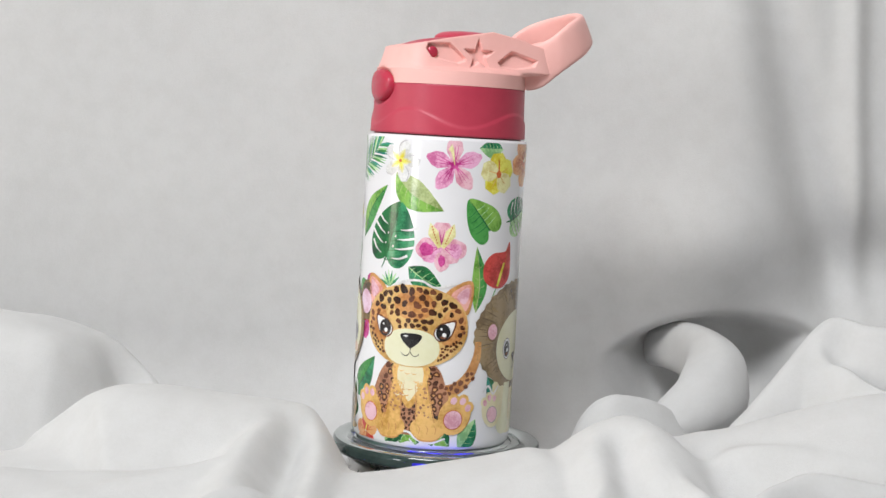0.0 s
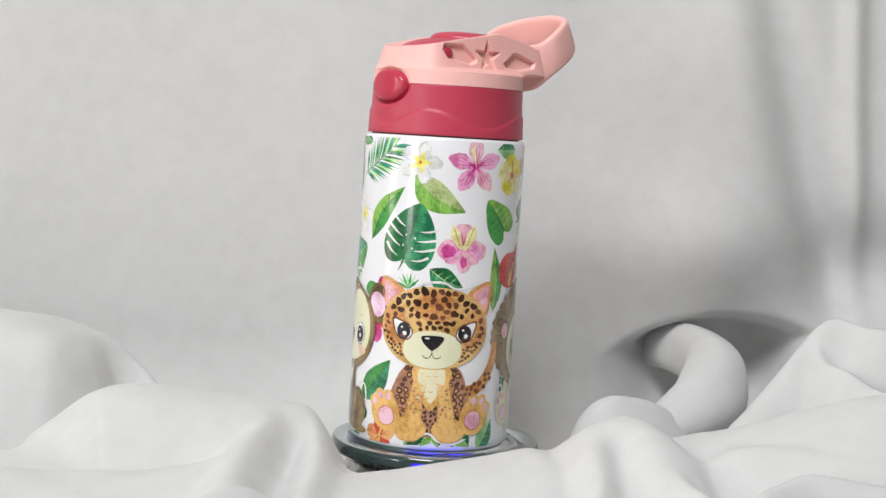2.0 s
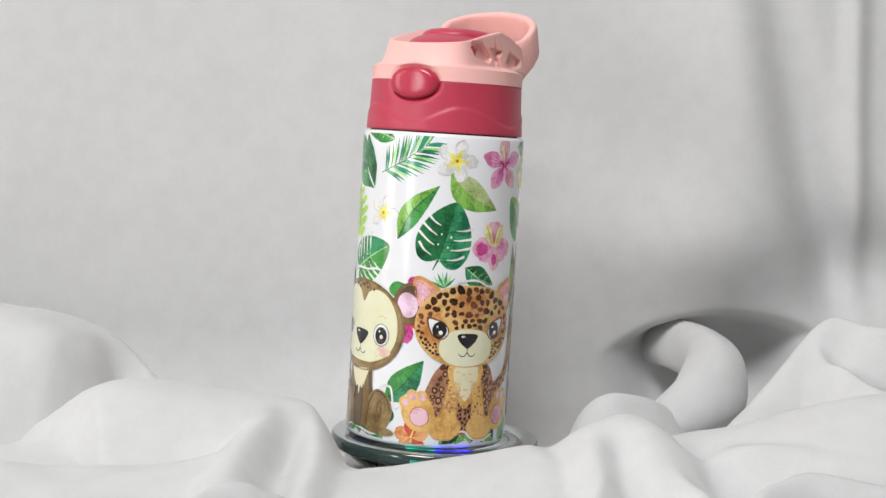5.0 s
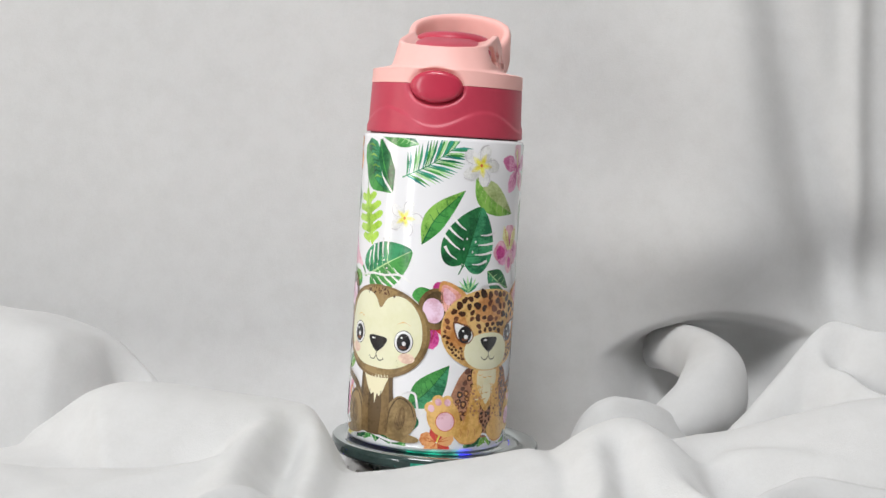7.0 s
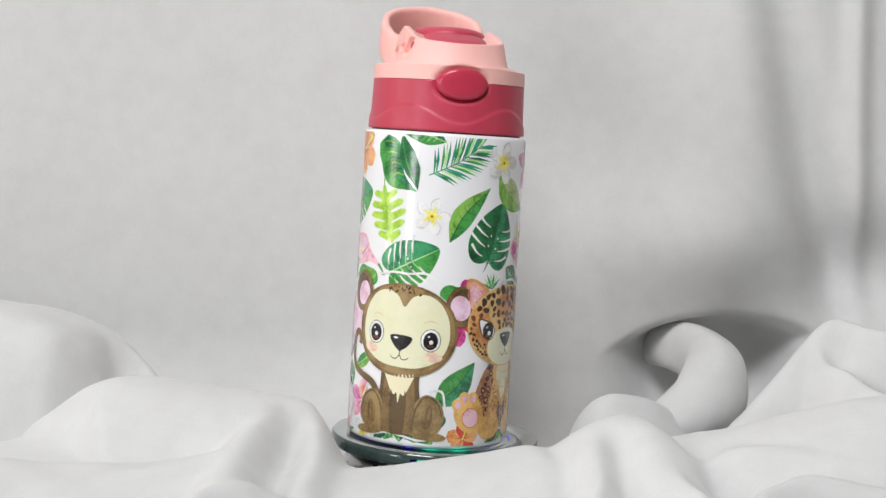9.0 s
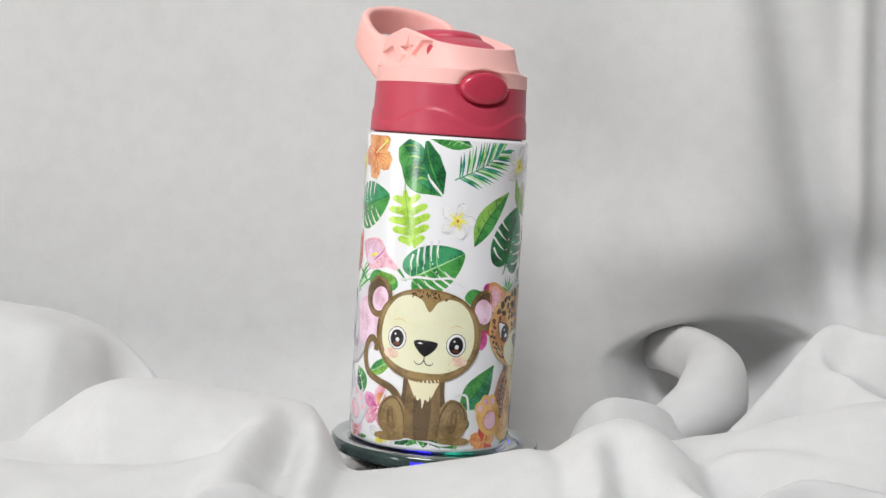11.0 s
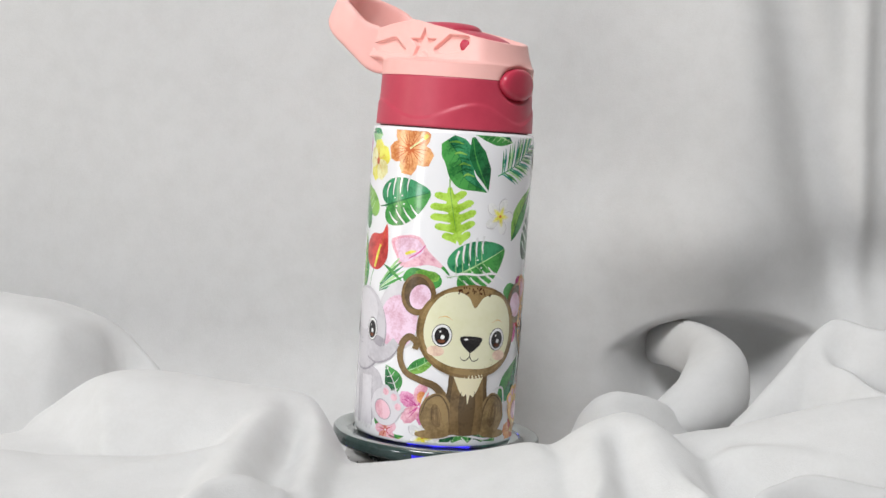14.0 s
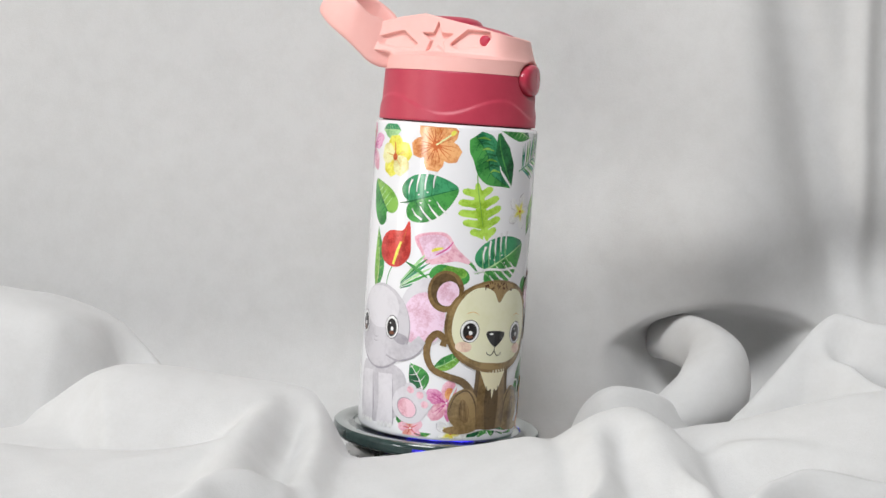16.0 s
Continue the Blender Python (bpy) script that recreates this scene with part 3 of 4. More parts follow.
G_DARK = ink("dark_green", (0.008, 0.075, 0.03), (0.02, 0.16, 0.05))
G_MID = ink("green", (0.03, 0.21, 0.045), (0.07, 0.32, 0.07))
G_EMER = ink("emerald", (0.015, 0.16, 0.07), (0.05, 0.30, 0.13))
G_SAGE = ink("sage", (0.30, 0.40, 0.13), (0.46, 0.54, 0.26))
G_LIME = ink("lime", (0.30, 0.56, 0.03), (0.44, 0.68, 0.10))
G_PALE = ink("pale_green", (0.26, 0.55, 0.22), (0.45, 0.70, 0.36))
G_LEAF = ink("leaf_green", (0.12, 0.34, 0.045), (0.24, 0.48, 0.09))
TEAL = ink("teal", (0.015, 0.17, 0.16), (0.04, 0.30, 0.22))
WHITE = ink("white", (0.80, 0.80, 0.82), (0.86, 0.86, 0.88))
CREAMW = ink("petal_white", (0.74, 0.74, 0.72), (0.86, 0.86, 0.83))
YEL = ink("yellow", (0.80, 0.66, 0.03), (0.88, 0.78, 0.14))
YELP = ink("pale_yellow", (0.80, 0.70, 0.28), (0.86, 0.78, 0.42))
PINKF = ink("pink", (0.72, 0.17, 0.40), (0.84, 0.42, 0.62))
MAG = ink("magenta", (0.52, 0.03, 0.22), (0.66, 0.10, 0.34))
ROSE = ink("rose", (0.80, 0.30, 0.42), (0.86, 0.50, 0.58))
ORANGE = ink("orange", (0.72, 0.22, 0.06), (0.84, 0.42, 0.18))
ORANGE_D = ink("deep_orange", (0.50, 0.09, 0.03), (0.62, 0.16, 0.05))
REDP = ink("red", (0.44, 0.03, 0.025), (0.62, 0.07, 0.06))
TAN = ink("leopard_tan", (0.60, 0.33, 0.09), (0.70, 0.46, 0.18), 90)
TANO = ink("leopard_orange", (0.55, 0.22, 0.06), (0.64, 0.33, 0.12), 90)
GOLD = ink("golden_fur", (0.68, 0.36, 0.08), (0.78, 0.48, 0.16), 90)
SPOT = ink("dark_spot", (0.030, 0.012, 0.008), (0.075, 0.026, 0.012))
SPOT2 = ink("brown_spot", (0.10, 0.035, 0.018), (0.17, 0.06, 0.03))
ROSET = ink("rosette", (0.36, 0.16, 0.09), (0.46, 0.22, 0.12))
CREAM = ink("cream", (0.76, 0.75, 0.50), (0.80, 0.79, 0.57), 60)
CREAMY = ink("cream_yellow", (0.78, 0.70, 0.42), (0.84, 0.78, 0.54), 60)
BLACK = ink("black", (0.008, 0.008, 0.01), (0.02, 0.018, 0.02))
PADP = ink("paw_pink", (0.80, 0.38, 0.46), (0.86, 0.52, 0.60))
EARP = ink("ear_pink", (0.82, 0.48, 0.62), (0.86, 0.60, 0.74))
EARO = ink("ear_coral", (0.74, 0.28, 0.22), (0.80, 0.42, 0.36))
BLUSH = ink("blush", (0.84, 0.56, 0.44), (0.84, 0.64, 0.50))
BRN = ink("monkey_brown", (0.15, 0.092, 0.036), (0.22, 0.14, 0.058), 110)
BRN_L = ink("light_brown", (0.23, 0.15, 0.06), (0.31, 0.21, 0.09), 110)
BRN_D = ink("dark_brown", (0.07, 0.045, 0.02), (0.12, 0.076, 0.035), 110)
MANE = ink("mane_brown", (0.20, 0.14, 0.075), (0.30, 0.22, 0.12), 120)
MANE_D = ink("mane_dark", (0.11, 0.075, 0.04), (0.16, 0.11, 0.06), 120)
GREY = ink("elephant_grey", (0.50, 0.48, 0.52), (0.62, 0.60, 0.64), 80)
GREY_D = ink("elephant_shade", (0.33, 0.31, 0.35), (0.42, 0.40, 0.44), 80)
GREY_L = ink("elephant_light", (0.64, 0.62, 0.66), (0.72, 0.70, 0.74), 80)


def petals(p, n, length, width, mats, coat, start=90, heart=None, streaks=0, streak=None, bend=0.0, shape=(0.25, 0.7, 1.0, 0.95, 0.45)):
    for k in range(n):
        a = radians(start + 360 * k / n)
        d, q = np.array((math.cos(a), math.sin(a))), np.array((-math.sin(a), math.cos(a)))
        c = [tuple(d * 0.4), tuple(d * length * 0.5 + q * bend), tuple(d * length)]
        p.stroke(c, [width * s for s in shape], mats[k % len(mats)], coat + (k % 2), 8, 3)
        for j in range(streaks):
            o = (j - (streaks - 1) / 2) * width * 0.16
            p.stroke([tuple(d * 0.5), tuple(d * length * 0.45 + q * (o + bend)), tuple(d * length * 0.75 + q * (o * 1.5 + bend))], [0.5, 0.3, 0.05], streak, coat + 2, 4)
    if heart:
        p.ell(0, 0, heart[0], heart[0], heart[1], coat + 3)


def monstera(p, w, h, mats, coat, notches=4, tip=1.0):
    """A split leaf with its tip up: a heart of two tones with white slits from the edge."""
    left = [(0, h * 0.52), (-w * 0.26, h * 0.36), (-w * 0.46, h * 0.08), (-w * 0.50, -h * 0.20), (-w * 0.38, -h * 0.42), (-w * 0.18, -h * 0.46), (0, -h * 0.34)]
    right = [(-x, z) for x, z in left]
    p.shape(left + [(0, -h * 0.1), (0, h * 0.2)], mats[0], coat, 5, (-w * 0.17, -h * 0.04))
    p.shape(right + [(0, -h * 0.1), (0, h * 0.2)], mats[1], coat, 5, (w * 0.17, -h * 0.04))
    for s in (-1, 1):
        for k in range(notches):
            f = k / (notches - 1)
            z0 = h * (0.14 - 0.46 * f)
            x1 = w * (0.36 + 0.16 * math.sin(math.pi * (0.25 + 0.6 * f)))
            p.stroke([(s * w * 0.15, z0 - h * 0.02), (s * w * 0.30, z0 + h * 0.02), (s * x1, z0 + h * 0.11)], [0.3, w * 0.035, w * 0.05], WHITE, coat + 2, 5)
            p.stroke([(0, z0 - h * 0.09), (s * w * 0.2, z0 - h * 0.03), (s * w * 0.40, z0 + h * 0.03)], [0.35, 0.25, 0.08], mats[2], coat + 1, 4)
        for k in range(2):
            p.ell(s * w * 0.09, h * (0.0 - 0.16 * k), w * 0.015, w * 0.022, WHITE, coat + 2, n=10)
    p.stroke([(0, h * 0.5), (0, 0), (0, -h * 0.36), (-w * 0.03, -h * 0.55)], [0.2, 0.6, 0.8, 0.4], mats[2], coat + 3)


def fern(p, length, width, mats, coat, n=13, curve=0.12):
    """A palm frond: many narrow leaflets on a stem that points up."""
    stem = spline([(0, -length / 2), (curve * length * 0.4, 0), (0, length / 2)], 12)
    for k in range(n):
        f = 0.10 + 0.88 * k / (n - 1)
        b = stem[int(f * (len(stem) - 1))]
        ln = width * 0.5 * (0.55 + 0.6 * math.sin(math.pi * (0.15 + 0.72 * f)))
        for s in (-1, 1):
            a = radians(90 - s * (62 - 34 * f))
            e = b + np.array((math.cos(a), math.sin(a))) * ln
            m = (b + e) / 2 + np.array((0, 0.4))
            p.stroke([tuple(b), tuple(m), tuple(e)], [0.4, 1.15, 0.1], mats[(k + (s > 0)) % len(mats)], coat + k % 2, 5)
    p.stroke([tuple(q) for q in stem[::4]], [0.5, 0.4, 0.2], mats[0], coat + 2)


def eye(p, x, z, rx, rz, coat, look_s=0.0):
    p.ell(x, z, rx * 1.36, rz * 1.28, BLACK, coat)
    p.ell(x, z, rx * 1.28, rz * 1.21, WHITE, coat + 1)
    p.ell(x + look_s, z - 0.2, rx * 0.98, rz * 0.98, BLACK, coat + 2)
    p.ell(x + look_s, z - rz * 0.62, rx * 0.5, rz * 0.2, SPOT2, coat + 3)
    p.ell(x + look_s + rx * 0.1, z - rz * 0.18, rx * 0.28, rz * 0.24, WHITE, coat + 4, n=14)
    p.ell(x + look_s - rx * 0.3, z + rz * 0.42, rx * 0.12, rz * 0.12, WHITE, coat + 4, n=10)


def snout(p, x, z, w, h, coat):
    p.shape([(x - w * 0.5, z + h * 0.42), (x, z + h * 0.52), (x + w * 0.5, z + h * 0.42), (x + w * 0.40, z - h * 0.05), (x + w * 0.08, z - h * 0.5), (x - w * 0.08, z - h * 0.5), (x - w * 0.40, z - h * 0.05)], BLACK, coat, 4)
    p.stroke([(x - w * 0.36, z + h * 0.30), (x - w * 0.12, z + h * 0.30)], [0.1, 0.9, 0.1], WHITE, coat + 1)
    p.stroke([(x, z - h * 0.45), (x, z - h * 0.85)], [0.35, 0.3], BLACK, coat)
    for s in (-1, 1):
        p.stroke([(x, z - h * 0.80), (x + s * w * 0.14, z - h * 1.08), (x + s * w * 0.34, z - h * 1.05), (x + s * w * 0.42, z - h * 0.88)], [0.35, 0.35, 0.2], BLACK, coat)


def sole(p, x, z, rx, rz, turn, fur, pad, coat, flip=1):
    """A hind foot seen from below, with a pad and toes."""
    c, s = math.cos(radians(turn)), math.sin(radians(turn))

    def at(u, v):
        return x + u * c - v * s, z + u * s + v * c
    p.ell(x, z, rx, rz, fur, coat, turn)
    for k, (u, v) in enumerate(((-0.52, 0.80), (0.05, 1.0), (0.58, 0.76))):
        q = at(u * rx, v * rz * 0.88)
        p.ell(*q, rx * 0.36, rz * 0.30, fur, coat, turn, n=16)
        q = at(u * rx * 0.95, v * rz * 0.82)
        p.ell(*q, rx * 0.20, rz * 0.19, pad, coat + 2, turn, n=14)
    q = at(0, -rz * 0.22)
    p.ell(*q, rx * 0.60, rz * 0.50, ORANGE_D if fur is GOLD else GREY_D, coat + 1, turn)
    p.ell(*q, rx * 0.55, rz * 0.46, pad, coat + 2, turn)


def spots(p, seed, n, inside, size, mats, coat, ring=None, gap=1.10):
    """Dark uneven spots scattered so that they keep apart."""
    rnd = random.Random(seed)
    kept = []
    for _ in range(n * 40):
        if len(kept) >= n:
            break
        x, z = inside(rnd)
        if x is None:
            continue
        s = size(x, z) * rnd.uniform(0.75, 1.2)
        if all((x - a) ** 2 + (z - b) ** 2 > (gap * (s + c)) ** 2 for a, b, c in kept):
            kept.append((x, z, s))
    for i, (x, z, s) in enumerate(kept):
        t = rnd.uniform(0, 180)
        if ring and rnd.random() < 0.8:
            p.ell(x, z, s * 1.25, s * 1.1, mats[i % len(mats)], coat, t, n=14, wob=0.12, seed=seed + i)
            p.ell(x, z, s * 0.6, s * 0.5, ring, coat + 1, t, n=10, wob=0.12, seed=seed + i)
        else:
            p.ell(x, z, s * 1.15, s * 0.95, mats[i % len(mats)], coat, t, n=12, wob=0.13, seed=seed + i)


def leopard(body):
    p = Print(45.5, 0)
    # tail, torso, legs
    p.stroke([(11, 25), (19, 26.5), (25, 32), (28.5, 40), (29, 47)], [6, 5.4, 4.6, 4, 3], TANO, 8, 8, 2)
    spots(p, 5, 16, lambda r: (lambda f: (11 + 16 * f + r.uniform(-1.5, 1.5), 25.6 + 7 * f * f + r.uniform(-1.8, 1.8)))(r.random()), lambda x, z: 1.0, [SPOT2], 10)
    p.shape([(-11, 36), (-16.5, 27), (-19.5, 14), (-12, 8), (0, 6), (12, 8), (17.5, 16), (15.5, 27), (11, 36), (0, 39)], ROSET, 9, 6, (0, 20))
    spots(p, 11, 420, lambda r: (lambda z: (r.choice((-1, 1)) * r.uniform(6.5, 10.5 + (35 - z) * 0.30), z))(r.uniform(9, 35)), lambda x, z: 1.25, [SPOT, SPOT, SPOT2], 10, TANO, 1.12)
    spots(p, 13, 60, lambda r: (r.uniform(-4, 4), r.uniform(7, 21)), lambda x, z: 0.75, [SPOT], 10)
    p.shape([(-7.5, 36), (-6.5, 27), (-2, 19), (0, 17.5), (2, 19), (6.5, 27), (7.5, 36)], GOLD, 11, 5)
    p.shape([(-4.5, 36), (-5.5, 29), (-2, 23), (0, 20.5), (2, 23), (5.5, 29), (4.5, 36)], CREAMY, 12, 5)
    rnd = random.Random(3)
    for k in range(16):
        x, z = rnd.uniform(-6, 6), rnd.uniform(23, 34)
        p.stroke([(x - 1.2, z), (x, z - 0.5), (x + 1.4, z)], [0.1, 0.5, 0.1], rnd.choice((GOLD, CREAM, TAN)), 13, 3)
    for s in (-1, 1):
        p.stroke([(s * 5.2, 29), (s * 6.4, 20), (s * 7.4, 9)], [4.6, 5.4, 8.0], GOLD, 12, 6, 3)
        spots(p, 30 + s, 14, lambda r: (s * 6.2 + r.uniform(-2.6, 2.6), r.uniform(13, 27)), lambda x, z: 0.55, [ROSET], 13)
        p.ell(s * 8.6, 9.2, 7.4, 5.2, GOLD, 13, wob=0.015)
        for side in (-1, 1):
            p.stroke([(s * 5.2 + side * 2.8, 29), (s * 6.4 + side * 3.1, 20), (s * 7.4 + side * 4.0, 12)], [0.1, 0.55, 0.3], TANO, 13)
        p.stroke([(s * 8.6 - 6.4, 7.0), (s * 8.6 - 3, 4.3), (s * 8.6 + 3, 4.3), (s * 8.6 + 6.4, 7.0)], [0.1, 0.7, 0.7, 0.1], TANO, 14)
        for k in range(3):
            x = s * 8.6 + (k - 1) * 3.4 - 0.6
            p.stroke([(x, 10.6), (x + 0.8, 9.0), (x + 0.4, 6.8)], [0.2, 0.5, 0.2], TANO, 14)
        sole(p, s * 20.0, 15.2, 6.9, 8.6, -s * 24, GOLD, PADP, 14)
    # head
    for s in (-1, 1):
        p.shape([(s * 13, 66), (s * 18.5, 71.5), (s * 24.5, 72.6), (s * 25, 65), (s * 22, 58)], TANO, 14, 5)
        p.shape([(s * 15.5, 66), (s * 19, 70), (s * 23.6, 71.2), (s * 24, 65), (s * 21.5, 60)], EARO, 15, 5)
        p.shape([(s * 18, 66), (s * 20, 68.8), (s * 23, 70), (s * 23, 65.5), (s * 21, 63)], PADP, 16, 4)
    p.ell(0, 52.6, 23.4, 17.6, TAN, 16, n=48, wob=0.006, power=0.93)
    for s in (-1, 1):
        p.ell(s * 17, 53, 5.4, 8.6, TANO, 17, turn=-s * 14)
    p.ell(0, 61.5, 9, 6.5, TANO, 17)

    def on_face(r):
        x, z = r.uniform(-22, 22), r.uniform(36, 70)
        if (x / 22.2) ** 2 + ((z - 52.6) / 16.4) ** 2 > 1 or ((x + 0.5) / 13.4) ** 2 + ((z - 43.4) / 9.2) ** 2 < 1:
            return None, None
        for ex in (-13.6, 13.6):
            if ((x - ex) / 6.6) ** 2 + ((z - 51.3) / 6.4) ** 2 < 1:
                return None, None
        return x, z
    spots(p, 21, 320, on_face, lambda x, z: 0.62 + 1.0 * max(0.0, min(1.0, (z - 44) / 18)) * (1 - 0.3 * abs(x) / 22), [SPOT, SPOT, SPOT2], 18, None)
    for s in (-1, 1):
        p.shape([(s * 8.9, 50), (s * 10.8, 53.8), (s * 14, 55.2), (s * 18.4, 56.0), (s * 17.4, 51), (s * 15.2, 47.6), (s * 11.2, 46.8)], SPOT2, 20, 5)
        p.shape([(s * 9.4, 50), (s * 11, 53.2), (s * 14, 54.5), (s * 17.6, 55.2), (s * 16.8, 51), (s * 14.9, 48.2), (s * 11.5, 47.4)], WHITE, 21, 5)
        p.ell(s * 13.0, 50.7, 3.0, 3.6, BLACK, 22)
        p.ell(s * 13.0, 48.6, 1.4, 0.6, SPOT2, 23)
        p.ell(s * 13.0 + 0.5, 49.7, 0.9, 0.9, WHITE, 24, n=14)
        p.ell(s * 13.0 - 0.9, 52.2, 0.5, 0.5, WHITE, 24, n=10)
    p.ell(-0.5, 43.4, 12.4, 8.0, CREAM, 20, power=0.9)
    snout(p, -0.5, 46.4, 9.2, 6.0, 22)
    p.done("printed_leopard", body, "printed sitting leopard cub")


def monkey(body):
    p = Print(-38.5, 0)
    p.stroke([(-9, 20), (-14, 25.5), (-21, 28), (-27, 30.5), (-30, 36), (-29.6, 42), (-26.4, 45.6), (-23.2, 43.6), (-23.6, 40.6)], [3.4, 3.2, 2.8, 2.6, 2.8, 3.0, 3.0, 2.8, 2.6], BRN, 14, 8, 2)
    p.shape([(-7, 34), (-9, 24), (-11, 10), (-5, 5.5), (5, 5.5), (11, 10), (9, 24), (7, 34)], BRN_D, 15, 6)
    for s in (-1, 1):
        p.shape([(s * 6, 9), (s * 7, 18), (s * 12, 23), (s * 18, 20), (s * 20, 13), (s * 17, 7), (s * 10, 5.6)], BRN_L, 16, 6)
        p.shape([(s * 10.6, 10), (s * 11.0, 15), (s * 13.5, 18.4), (s * 15.2, 16), (s * 14.8, 11), (s * 12.6, 8.4)], BRN, 17, 5)
        p.ell(s * 14, 5.4, 7.4, 1.9, BRN_L, 18, turn=-s * 4)
        p.stroke([(s * 4.6, 30), (s * 5.6, 18), (s * 5.0, 5.5)], [4, 3.6, 4.4], BRN, 18, 6, 2)
        p.stroke([(s * 3.0, 24), (s * 3.2, 14), (s * 2.8, 6)], [0.3, 0.8, 0.3], BRN_D, 19)
        p.stroke([(s * 7.2, 10), (s * 8.2, 17), (s * 12, 22), (s * 17, 19.6), (s * 19.4, 13)], [0.2, 0.7, 0.5, 0.6, 0.2], BRN_D, 19)
        for k in range(5):
            p.stroke([(s * (10.6 + k * 1.2), 9.5), (s * (11.4 + k * 1.1), 14), (s * (12.4 + k * 0.7), 18)], [0.1, 0.35, 0.1], BRN_D if k % 2 else BRN_L, 20)
    p.shape([(-6.6, 34), (-4.8, 26), (-2.2, 22), (-0.8, 22.8), (0, 18.6), (1, 22.6), (2.4, 21.8), (4.8, 26), (6.6, 34)], CREAMY, 18.5, 4)
    # the head leans a little to one side
    lean = radians(-3)
    p.c, p.s, p.s0, p.z0 = math.cos(lean), math.sin(lean), p.s0 + 50 * math.sin(lean), p.z0 - 1.0
    for s in (-1, 1):
        p.ell(s * 24.6, 63.4, 7.6, 8.8, BRN, 14)
        p.ell(s * 25.0, 64.0, 5.8, 7.0, BRN_D, 15)
        p.ell(s * 23.6, 62.6, 4.4, 5.4, EARP, 16, turn=s * 20)
    p.ell(0, 50.4, 23.6, 19.8, BRN, 18.8, n=48, power=0.95)
    p.ell(0, 50.6, 22.4, 18.7, BRN_L, 19.4, n=48, power=0.95)
    p.shape([(0, 60.5), (-3.4, 65), (-9, 66.6), (-15, 63.8), (-19.4, 56.5), (-20.2, 47), (-16.5, 39.6), (-9, 35.6), (0, 34.8), (9, 35.6), (16.5, 39.6), (20.2, 47), (19.4, 56.5), (15, 63.8), (9, 66.6), (3.4, 65)], CREAM, 20, 5, (0, 48))
    rnd = random.Random(9)
    for k in range(34):
        x = rnd.uniform(-8, 8)
        p.ell(x, rnd.uniform(66.6 - abs(x) * 0.1, 69), 0.28, 0.5, SPOT, 21, n=8)
    for s in (-1, 1):
        eye(p, s * 12.6, 47.8, 3.1, 3.8, 22)
        p.ell(s * 14.6, 41.0, 3.6, 2.2, BLUSH, 21)
        p.stroke([(s * 9, 54.8), (s * 12, 56), (s * 15, 55)], [0.1, 0.3, 0.1], GOLD, 21)
    snout(p, 0, 45.2, 9.6, 6.4, 23)
    p.done("printed_monkey", body, "printed sitting brown monkey")


def elephant(body):
    p = Print(-120, 0)
    p.ell(18, 54, 12, 15, GREY_L, 6, turn=-14)
    p.ell(17, 51, 9.4, 11.6, EARP, 7, turn=-10)
    p.shape([(-14, 30), (-17, 18), (-14, 6), (0, 5), (9, 10), (12, 22), (6, 30)], GREY, 8, 6)
    for x, lean in ((-11.5, 1.2), (0.5, 1.0)):
        p.stroke([(x, 26), (x + lean, 14), (x + lean * 1.2, 4.6)], [8, 7.6, 9.4], GREY_L, 9, 6, 3)
        p.stroke([(x + 4.3, 24), (x + 4.5 + lean, 13), (x + 4.9 + lean, 5)], [0.2, 0.9, 0.3], GREY_D, 10)
        for k in range(4):
            p.ell(x + lean - 3 + 2.2 * k, 4.4, 1.0, 1.2, WHITE, 11, n=12)
    sole(p, 13.6, 14.4, 8.2, 7.8, -40, GREY_L, PADP, 12)
    p.ell(-4, 45.6, 15.8, 18.2, GREY_D, 10, n=40)
    p.ell(-4, 46.2, 15.3, 17.9, GREY, 11, n=40)
    p.ell(-5, 54, 11, 9, GREY_L, 12)
    p.stroke([(1.5, 37), (7, 35.5), (13, 37.5), (17.6, 42.4)], [7, 7, 6, 4.6], GREY_D, 13, 8, 2)
    p.stroke([(1.5, 37.4), (7, 36.0), (13, 38.0), (17.4, 42.7)], [6.4, 6.4, 5.4, 4.2], GREY, 14, 8, 2)
    p.shape([(4.2, 41), (6, 44), (10.6, 42.6), (9, 39.4)], GREY_D, 14, 4)
    for x in (2.8, -16.2):
        eye(p, x, 46.2, 2.6, 3.9, 15)
    for z in (41.2, 39.4):
        p.stroke([(-8.4, z), (-6.6, z - 0.4), (-4.8, z)], [0.1, 0.5, 0.1], GREY_D, 13)
    p.done("printed_elephant", body, "printed sitting grey elephant calf")


